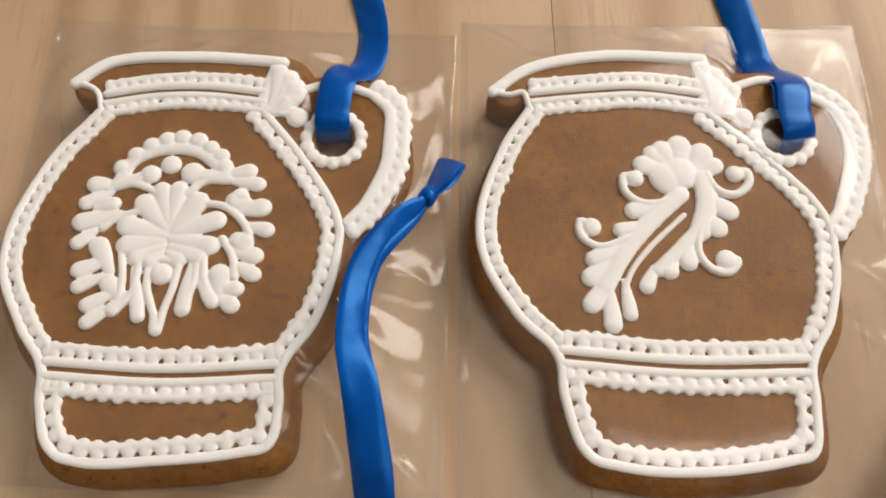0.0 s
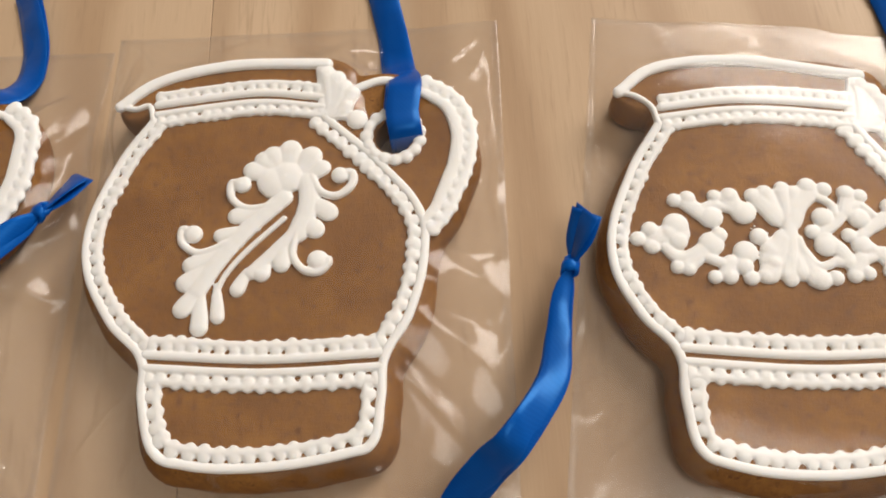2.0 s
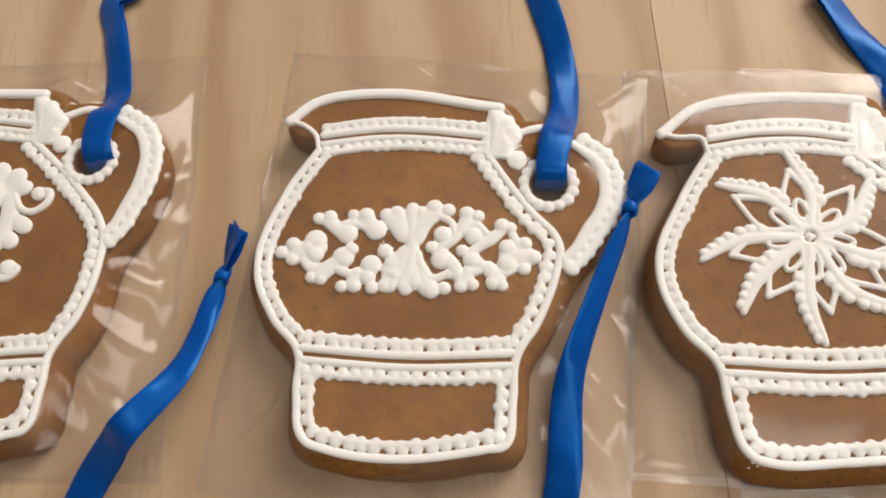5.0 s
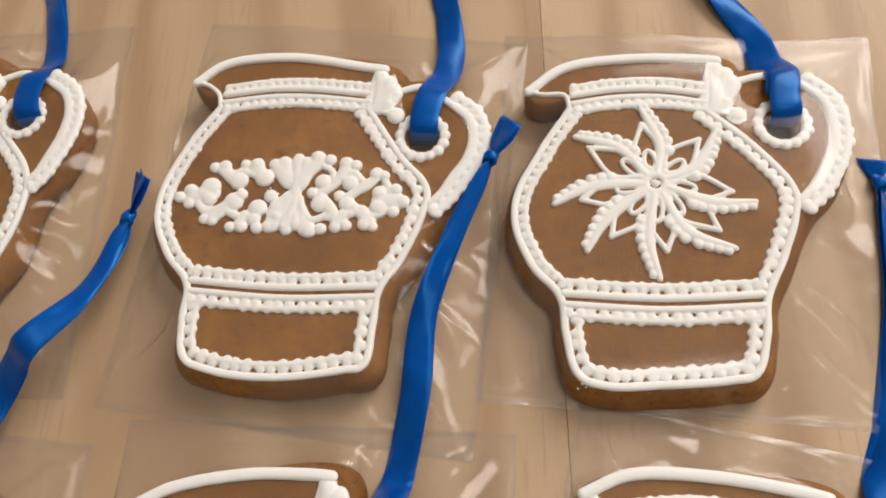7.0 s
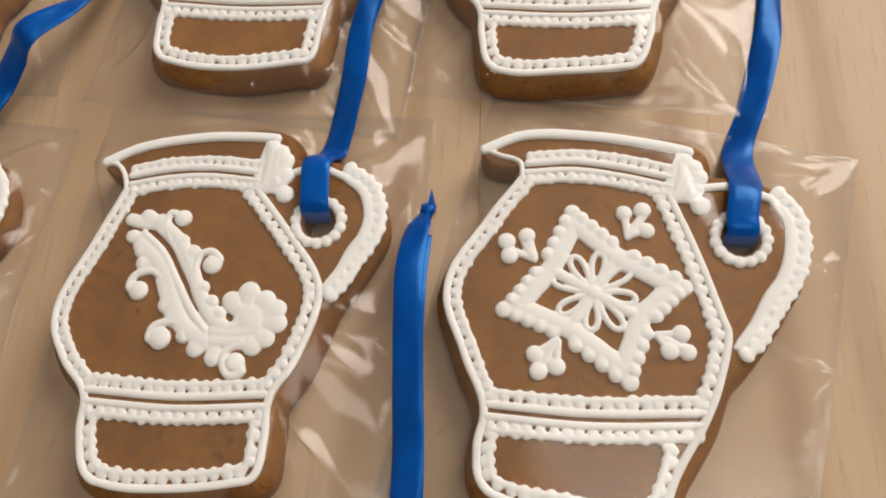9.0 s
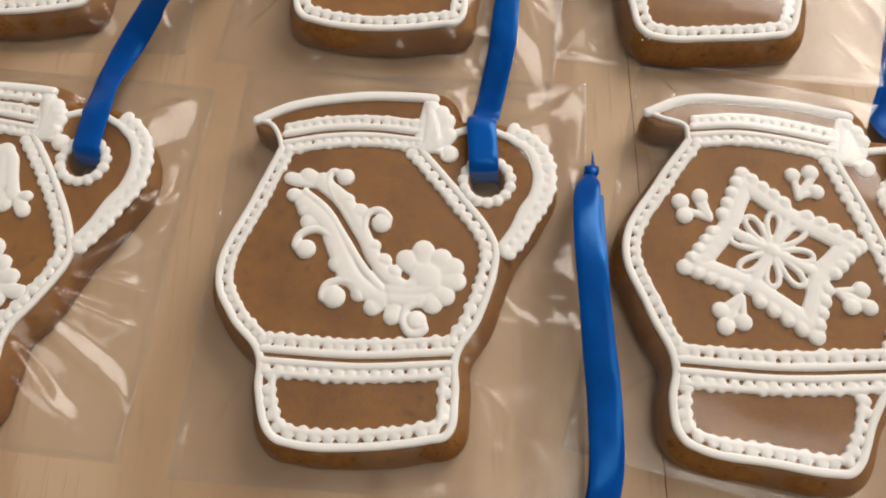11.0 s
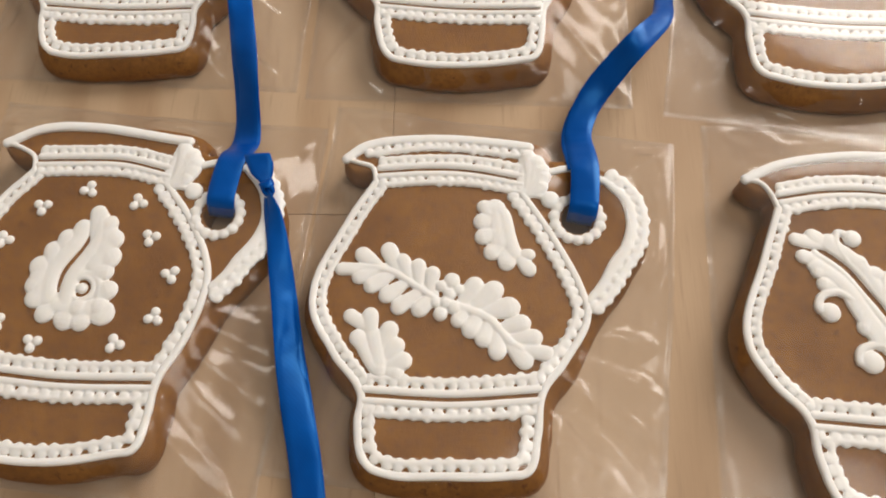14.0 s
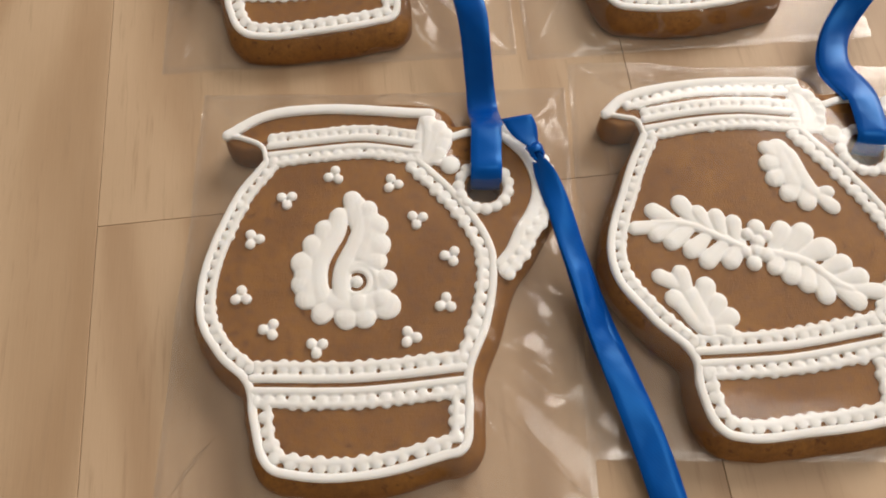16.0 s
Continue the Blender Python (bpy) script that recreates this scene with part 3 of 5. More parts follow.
def palmette(s):
    petal(s, -13.0, 9.8, -22.7, 21.2, 6.6)
    petal(s, -12.8, 10.7, -16.7, 25.7, 5.2)
    petal(s, -12.3, 10.7, -10.9, 25.9, 5.6)
    petal(s, -11.4, 9.8, -3.3, 21.5, 6.9)
    petal(s, -11.3, 8.9, 3.5, 13.3, 6.5)
    petal(s, -11.9, 7.1, 2.4, 3.6, 6.1)
    petal(s, -13.6, 8.0, -27.8, 12.5, 6.8)
    petal(s, -14.2, 6.3, -27.4, 5.0, 6.4)
    petal(s, -14.0, 4.5, -23.3, -0.1, 5.6)
    petal(s, -13.8, 2.7, -18.7, -1.9, 5.0)
    petal(s, -12.2, 2.7, -7.1, -1.3, 5.0)
    petal(s, -11.6, 4.4, -1.0, 0.2, 5.7)
    rope(s, [(-28.7, 26.7), (-25.5, 33.2), (-20.0, 36.2), (-13.4, 37.2), (-6.6, 35.7), (-1.2, 31.6), (2.4, 27.6)], 4.2)
    drop(s, -28.5, 30.9, 2.8)
    drop(s, -24.9, 35.1, 2.8)
    drop(s, -20.6, 38.2, 2.9)
    drop(s, -16.2, 40.1, 2.9)
    drop(s, -11.8, 40.7, 2.9)
    drop(s, -6.9, 39.6, 2.9)
    drop(s, -3.0, 36.8, 2.7)
    drop(s, 0.3, 33.9, 2.7)
    drop(s, 1.6, 30.3, 2.7)
    drop(s, -14.2, 31.4, 3.2)
    rope(s, [(-29.4, 25.2), (-24.6, 26.6), (-19.9, 28.3)], 4.2)
    drop(s, -19.9, 28.3, 3.2)
    rope(s, [(2.5, 26.4), (-3.3, 27.2), (-7.6, 28.3)], 4.6)
    drop(s, -7.6, 28.3, 3.7)
    rope(s, [(-15.7, 20.0), (-19.3, 23.3), (-26.1, 25.5), (-31.6, 23.7)], 2.4)
    petal(s, -29.3, 24.8, -38.4, 25.9, 5.6)
    petal(s, -30.7, 22.8, -39.7, 18.4, 4.8)
    rope(s, [(-21.0, 16.5), (-27.9, 14.3), (-31.7, 10.8)], 2.2)
    petal(s, -27.2, 15.4, -40.9, 12.6, 6.1)
    petal(s, -33.7, 10.2, -40.0, 5.1, 4.7)
    petal(s, -34.3, 17.5, -27.3, 19.5, 4.8)
    petal(s, -27.9, -2.8, -33.4, 8.2, 6.1)
    petal(s, -29.2, 0.7, -39.0, -2.9, 5.3)
    petal(s, -29.6, -4.0, -38.2, -8.0, 4.6)
    petal(s, -24.5, -10.5, -29.6, -4.0, 5.3)
    petal(s, -25.5, -8.8, -35.0, -13.8, 4.8)
    petal(s, -25.7, -13.0, -34.1, -19.1, 4.5)
    petal(s, -22.7, -9.8, -27.1, -16.2, 4.5)
    rope(s, [(-25.3, 3.1), (-24.1, -5.5), (-24.3, -12.2)], 2.2)
    rope(s, [(-20.0, -0.5), (-20.9, -9.3), (-24.7, -14.6)], 2.2)
    petal(s, -21.2, -2.2, -18.2, -18.6, 4.3)
    rope(s, [(-17.1, -2.7), (-17.1, -7.4), (-15.0, -14.2), (-12.7, -20.7), (-11.7, -15.1), (-9.9, -8.5), (-8.8, -1.8)], 2.3)
    petal(s, -14.4, -15.0, -12.9, -22.6, 3.8)
    drop(s, -13.3, -4.2, 3.3)
    rope(s, [(-17.6, -3.2), (-16.1, -0.3), (-12.8, 0.4), (-9.1, -1.6)], 2.1)
    petal(s, -5.1, -1.4, -6.9, -17.2, 4.7)
    rope(s, [(-3.7, 0.6), (-3.9, -5.4), (-5.0, -10.4)], 2.2)
    rope(s, [(-2.1, 0.6), (-1.2, -6.3), (1.1, -11.4)], 2.5)
    petal(s, 3.6, -11.9, 2.4, -1.3, 6.3)
    petal(s, 2.9, -9.0, 10.2, -9.4, 4.9)
    petal(s, 3.1, -11.5, 8.8, -15.7, 5.2)
    petal(s, -2.7, -6.3, 2.6, -14.8, 4.4)
    rope(s, [(2.7, 6.6), (6.1, 0.3), (7.1, -5.8)], 2.4)
    petal(s, 12.3, 0.9, 5.2, 7.8, 5.1)
    petal(s, 9.1, 1.9, 8.7, 8.5, 6.1)
    petal(s, 6.2, 2.4, 14.9, -0.0, 5.4)
    petal(s, 7.0, -1.8, 14.3, -6.4, 5.0)
    rope(s, [(-4.2, 18.3), (2.4, 17.0), (8.1, 11.8), (10.3, 7.6)], 2.4)
    petal(s, 10.0, 17.8, 2.6, 19.4, 5.5)
    petal(s, 6.8, 16.8, 6.9, 22.8, 5.6)
    petal(s, 7.4, 15.5, 16.4, 16.5, 6.2)
    petal(s, 10.1, 10.5, 17.5, 8.0, 5.1)
    rope(s, [(-8.6, 21.7), (-3.2, 25.7), (4.2, 25.6)], 2.6)
    petal(s, 1.6, 27.0, 11.5, 29.0, 5.3)
    petal(s, 3.4, 25.6, 14.3, 23.4, 4.9)


def feather(s):
    rope(s, [(-0.9, 22.8), (-12.2, 13.4), (-20.7, 4.4), (-27.6, -5.6)], 5.7)
    rope(s, [(6.6, 20.5), (3.3, 12.6), (-3.9, 5.4), (-11.5, -1.3)], 4.3)
    rope(s, [(6.5, 28.2), (6.4, 19.6), (2.8, 10.4)], 6.5)
    drop(s, -4.0, 28.7, 5.4)
    drop(s, 0.1, 29.9, 5.8)
    petal(s, -0.5, 29.5, -13.3, 34.5, 6.5)
    petal(s, -0.3, 30.5, -9.1, 38.9, 6.2)
    petal(s, -0.5, 29.5, -4.9, 41.3, 6.6)
    petal(s, 0.4, 29.5, 2.1, 43.1, 7.4)
    petal(s, 2.9, 29.4, 10.1, 39.4, 7.4)
    petal(s, 3.6, 28.3, 13.7, 33.2, 5.8)
    petal(s, 5.7, 30.2, -8.0, 25.6, 8.2)
    petal(s, -3.1, 20.0, -18.4, 17.6, 5.6)
    petal(s, -9.4, 13.3, -22.7, 11.7, 4.8)
    petal(s, -14.6, 8.6, -31.9, 2.2, 5.4)
    petal(s, -19.1, 4.4, -33.5, -4.0, 6.0)
    petal(s, -24.1, -1.5, -33.7, -12.8, 5.9)
    petal(s, -26.3, -5.7, -26.9, -19.6, 5.5)
    rope(s, [(-1.1, 15.8), (-13.2, 5.5), (-19.2, -1.3), (-22.4, -7.9)], 1.8)
    petal(s, -21.6, -4.2, -21.4, -16.3, 4.3)
    petal(s, 5.0, 22.5, 14.7, 14.4, 6.3)
    petal(s, 4.4, 15.5, 9.9, 8.6, 6.3)
    petal(s, -1.3, 7.9, -2.9, -2.1, 5.4)
    petal(s, -7.1, 3.4, -9.0, -4.4, 5.4)
    petal(s, -12.6, -0.4, -16.7, -8.2, 4.8)
    curl(s, [(-2.1, 20.9), (-12.6, 20.5), (-17.0, 24.5), (-16.7, 29.7), (-13.6, 28.6)], 2.7, 2.7)
    curl(s, [(-18.3, 9.3), (-27.3, 7.1), (-32.0, 10.8), (-31.7, 15.5), (-28.7, 13.3)], 2.6, 2.9)
    curl(s, [(8.0, 29.1), (10.6, 23.5), (15.3, 21.8), (20.1, 25.4), (20.1, 29.3), (16.5, 28.7)], 2.9, 2.7)
    curl(s, [(2.5, 10.5), (1.1, 3.3), (4.1, -1.8), (8.7, -2.7), (11.6, 0.7), (8.4, 0.8)], 2.8, 3.2)


def lace(s):
    rope(s, [(-9.7, 26.8), (-9.2, 19.9), (-9.2, 12.2), (-9.8, 4.8), (-10.8, -2.2)], 4.8)
    petal(s, -9.7, 13.2, -16.0, 27.7, 5.6)
    petal(s, -9.6, 16.0, -9.9, 28.1, 5.2)
    petal(s, -8.7, 16.1, -5.7, 27.8, 5.2)
    rope(s, [(-8.4, 16.1), (-6.0, 21.5), (-1.9, 25.9)], 6.6)
    drop(s, -2.4, 27.3, 3.0)
    drop(s, 2.3, 26.4, 2.5)
    rope(s, [(-0.7, 24.3), (3.5, 21.7), (4.7, 17.3)], 2.6)
    petal(s, -12.1, 18.9, -20.3, 26.0, 5.2)
    rope(s, [(-16.4, 23.3), (-12.2, 17.5)], 7.0)
    petal(s, -9.7, 10.4, -12.0, -3.3, 4.9)
    petal(s, -9.2, 10.4, -7.2, -2.8, 5.6)
    petal(s, -8.5, 10.4, -2.3, -4.8, 6.7)
    drop(s, -2.5, -2.3, 3.2)
    drop(s, 1.7, -1.7, 2.4)
    rope(s, [(-7.2, 10.4), (-5.6, 5.2), (-2.0, 1.8), (3.0, 3.6)], 2.9)
    petal(s, -10.6, 10.3, -18.0, -3.4, 6.4)
    drop(s, -21.7, -1.9, 2.4)
    drop(s, -17.5, -1.2, 2.6)
    drop(s, -14.9, 2.8, 2.8)
    petal(s, -10.2, 11.3, -17.1, 3.1, 8.2)
    rope(s, [(-10.6, 10.0), (-15.4, 3.2)], 7.6)
    drop(s, -21.7, 18.7, 3.8)
    drop(s, -18.2, 11.1, 2.7)
    rope(s, [(-30.4, 21.1), (-25.7, 20.0), (-21.7, 16.8)], 3.2)
    rope(s, [(-26.4, 23.1), (-21.7, 18.7)], 4.8)
    drop(s, -22.5, 6.0, 3.7)
    drop(s, -23.4, 1.7, 2.9)
    rope(s, [(-22.5, 5.4), (-25.9, 2.2), (-30.2, 3.0), (-34.8, 5.2)], 3.4)
    drop(s, -29.6, 24.1, 2.2)
    drop(s, -25.2, 24.1, 2.9)
    rope(s, [(-25.2, 23.5), (-23.4, 20.6)], 5.2)
    drop(s, -41.3, 22.7, 2.3)
    drop(s, -37.5, 23.3, 2.6)
    rope(s, [(-38.3, 22.3), (-33.3, 17.9)], 5.2)
    drop(s, -31.2, 17.2, 3.7)
    drop(s, -29.4, 11.5, 2.5)
    drop(s, -31.9, 8.6, 3.9)
    rope(s, [(-34.4, 19.5), (-29.5, 21.9)], 3.2)
    drop(s, -52.8, 10.1, 2.4)
    drop(s, -49.1, 13.0, 2.7)
    drop(s, -48.8, 7.7, 2.5)
    drop(s, -41.6, 14.5, 4.0)
    drop(s, -41.5, 9.7, 3.3)
    drop(s, -43.6, 12.0, 3.2)
    rope(s, [(-47.6, 10.6), (-40.7, 12.0)], 6.6)
    rope(s, [(-45.2, 7.8), (-42.1, 4.5), (-37.9, 5.1), (-33.1, 8.4)], 3.8)
    drop(s, -42.0, 1.3, 2.2)
    drop(s, -38.9, 0.8, 2.3)
    rope(s, [(-39.1, 1.6), (-34.1, 6.7)], 5.1)
    drop(s, -31.8, -1.7, 2.2)
    drop(s, -27.6, -1.5, 2.5)
    rope(s, [(-28.4, -0.8), (-26.8, 2.9)], 5.0)
    drop(s, 0.7, 17.2, 3.3)
    drop(s, -2.8, 12.7, 2.3)
    drop(s, 0.4, 8.3, 3.5)
    rope(s, [(0.0, 12.4), (4.6, 15.9), (7.1, 19.2), (10.7, 21.0)], 3.6)
    rope(s, [(-0.0, 10.9), (4.2, 6.5), (6.3, 2.9)], 5.0)
    rope(s, [(2.7, 3.2), (7.7, 3.0), (13.1, 4.9)], 3.2)
    drop(s, 8.5, 25.1, 2.8)
    drop(s, 12.2, 24.2, 2.4)
    rope(s, [(8.7, 23.7), (7.3, 19.0)], 5.1)
    rope(s, [(6.4, 18.6), (11.2, 21.4), (14.9, 18.0)], 3.1)
    drop(s, 10.9, 17.0, 3.3)
    drop(s, 7.3, 11.6, 2.3)
    drop(s, 10.5, 8.3, 3.2)
    rope(s, [(10.1, 11.1), (13.6, 13.6), (17.8, 17.5)], 3.6)
    rope(s, [(11.3, 8.9), (17.3, 3.2)], 3.9)
    drop(s, 7.1, -0.9, 2.4)
    drop(s, 10.8, -0.2, 2.3)
    rope(s, [(7.6, 0.8), (9.7, 4.3)], 4.9)
    drop(s, 17.5, 0.5, 2.7)
    drop(s, 20.4, -0.4, 2.1)
    rope(s, [(15.8, 5.7), (19.2, 1.4)], 5.3)
    drop(s, 20.2, 20.8, 2.8)
    drop(s, 23.0, 20.1, 2.2)
    rope(s, [(20.1, 19.3), (16.8, 15.6), (12.9, 13.4)], 3.8)
    drop(s, 22.0, 12.9, 3.1)
    drop(s, 22.1, 7.3, 3.6)
    drop(s, 27.7, 14.5, 2.5)
    drop(s, 30.6, 9.7, 2.7)
    drop(s, 27.4, 5.6, 2.4)
    rope(s, [(22.3, 10.1), (28.9, 9.8)], 6.7)
    rope(s, [(23.7, 17.6), (26.3, 12.6)], 3.2)
    rope(s, [(16.9, 4.1), (21.8, 4.2), (24.8, 6.4)], 3.3)


def paisley(s):
    rope(s, [(-13.8, 27.5), (-14.5, 23.0), (-16.6, 19.1), (-19.1, 15.0), (-20.7, 10.7), (-21.2, 5.0), (-20.3, 0.3)], 6.5)
    rope(s, [(-7.6, 31.7), (-6.6, 26.5), (-7.0, 21.6), (-9.1, 16.8), (-11.5, 12.6), (-13.3, 8.4), (-13.8, 3.1), (-13.5, -1.3)], 6.1)
    rope(s, [(-4.0, 25.4), (-3.8, 18.4), (-6.4, 13.3)], 8.2)
    rope(s, [(-25.1, 9.0), (-23.9, 1.4)], 7.6)
    rope(s, [(-16.7, -1.7), (-7.8, -3.5), (-2.6, -1.9)], 6.4)
    rope(s, [(-12.1, 8.3), (-7.3, 10.3), (-3.1, 6.7), (-2.3, 1.7)], 2.9)
    drop(s, -8.7, -2.7, 3.7)
    drop(s, -1.5, -2.0, 3.7)
    petal(s, -16.0, 19.1, -12.8, 30.9, 5.9)
    petal(s, -19.0, 12.5, -18.2, 27.0, 7.1)
    petal(s, -20.3, 8.7, -23.1, 22.1, 7.4)
    petal(s, -20.9, 5.4, -28.2, 15.7, 8.1)
    petal(s, -20.4, 3.1, -29.5, 7.0, 8.4)
    petal(s, -16.8, 1.0, -28.7, 0.2, 7.5)
    petal(s, -15.0, 0.0, -22.9, -7.4, 7.0)
    petal(s, -12.3, -0.1, -12.8, -10.8, 8.1)
    petal(s, -8.8, -0.3, -6.2, -10.8, 7.7)
    petal(s, -5.2, -1.8, 4.1, -6.0, 9.3)
    petal(s, -4.4, 1.3, 3.3, 6.3, 7.6)
    petal(s, -7.5, 18.6, -9.4, 36.7, 6.4)
    petal(s, -8.3, 15.8, -3.2, 32.6, 6.7)
    petal(s, -8.7, 14.8, 1.0, 26.3, 7.8)
    petal(s, -9.7, 12.0, 2.2, 18.7, 8.9)
    petal(s, -10.3, 11.1, 1.2, 11.0, 7.3)
    rope(s, [(-9.0 + 4.3 * math.cos(a), 4.6 + 4.3 * math.sin(a)) for a in np.linspace(0, math.tau, 17)], 2.4)
    drop(s, -9.0, 4.6, 2.1)
    for k, (x, y) in enumerate([(-14.7, 42.9), (4.6, 38.2), (11.7, 24.5), (21.3, 10.7), (18.2, -4.9), (6.4, -14.7), (-22.1, -15.3), (-36.4, -8.5), (-45.2, 3.0), (-41.4, 22.1), (-30.5, 35.4)]):
        for q in range(3):
            a = k * 0.55 + 1.3 + q * math.tau / 3
            drop(s, x + 2.0 * math.cos(a), y + 2.0 * math.sin(a), 1.75)


def branch(s):
    rope(s, [(-48.7, 17.2), (-32.3, 15.8), (-22.7, 10.5), (-14.3, 5.3)], 2.6)
    petal(s, -32.3, 16.2, -51.5, 15.7, 4.9)
    petal(s, -35.2, 17.2, -44.5, 23.1, 6.1)
    petal(s, -28.9, 15.7, -34.1, 26.3, 6.5)
    petal(s, -24.7, 12.8, -28.6, 22.3, 5.7)
    petal(s, -21.2, 10.5, -22.2, 20.8, 5.6)
    petal(s, -17.4, 8.6, -16.5, 18.1, 5.6)
    petal(s, -34.3, 17.2, -45.0, 11.7, 5.6)
    petal(s, -29.4, 15.3, -40.5, 8.4, 5.9)
    petal(s, -24.6, 12.4, -34.8, 4.8, 5.9)
    petal(s, -19.9, 9.5, -30.2, 0.6, 5.9)
    petal(s, -15.6, 7.7, -22.7, -0.3, 6.2)
    drop(s, -9.9, 12.8, 3.0)
    drop(s, -13.3, 10.7, 2.2)
    drop(s, -10.5, 7.8, 2.4)
    drop(s, -7.3, 9.5, 2.2)
    drop(s, -15.2, 4.7, 2.2)
    drop(s, -11.8, 4.8, 2.4)
    drop(s, -8.7, 3.0, 2.7)
    drop(s, -13.4, 0.5, 2.6)
    rope(s, [(-6.8, 3.6), (3.3, -0.6), (10.4, -8.0), (14.8, -11.0)], 3.3)
    petal(s, -6.8, 4.0, -0.0, 14.1, 7.0)
    petal(s, -2.5, 3.1, 7.5, 12.3, 7.4)
    petal(s, 1.5, 1.9, 14.1, 4.6, 8.0)
    petal(s, 6.9, -3.7, 17.7, -0.8, 6.5)
    petal(s, 10.4, -7.0, 21.8, -6.3, 6.4)
    petal(s, 12.1, -9.8, 26.1, -12.6, 5.7)
    petal(s, -4.0, 4.1, -8.6, -3.8, 5.4)
    petal(s, -0.3, 1.2, -4.2, -7.5, 6.8)
    petal(s, 3.3, -1.5, 0.8, -10.7, 6.4)
    petal(s, 5.9, -4.3, 6.5, -15.0, 6.4)
    petal(s, 9.5, -8.0, 17.7, -16.9, 6.7)
    rope(s, [(0.7, 41.5), (6.9, 39.1), (9.3, 30.7), (11.7, 23.5)], 5.8)
    rope(s, [(4.6, 40.8), (6.5, 28.1)], 8.1)
    petal(s, 7.2, 30.6, -0.4, 43.7, 5.4)
    petal(s, 8.4, 37.0, -3.3, 35.0, 6.9)
    petal(s, 9.2, 32.8, -2.5, 28.7, 6.4)
    petal(s, 9.1, 28.6, 1.4, 21.8, 6.4)
    petal(s, 9.9, 26.5, 8.6, 17.1, 6.7)
    petal(s, 11.8, 24.5, 18.6, 15.7, 5.5)
    petal(s, 12.7, 23.5, 19.3, 23.5, 4.5)
    rope(s, [(-41.1, -8.5), (-35.4, -17.7), (-32.6, -20.4)], 4.7)
    rope(s, [(-35.6, -8.4), (-33.2, -17.6)], 6.5)
    petal(s, -35.6, -6.5, -46.5, 0.2, 5.5)
    petal(s, -36.5, -10.3, -37.7, 2.2, 5.9)
    petal(s, -33.9, -15.8, -43.4, -6.7, 5.8)
    petal(s, -33.9, -15.8, -29.4, -2.5, 6.6)
    petal(s, -32.6, -17.6, -26.0, -8.5, 6.5)
    petal(s, -31.7, -18.5, -22.1, -15.1, 6.8)
    petal(s, -31.7, -19.1, -24.4, -21.8, 5.7)
    petal(s, -34.5, -14.0, -32.4, -22.0, 5.7)


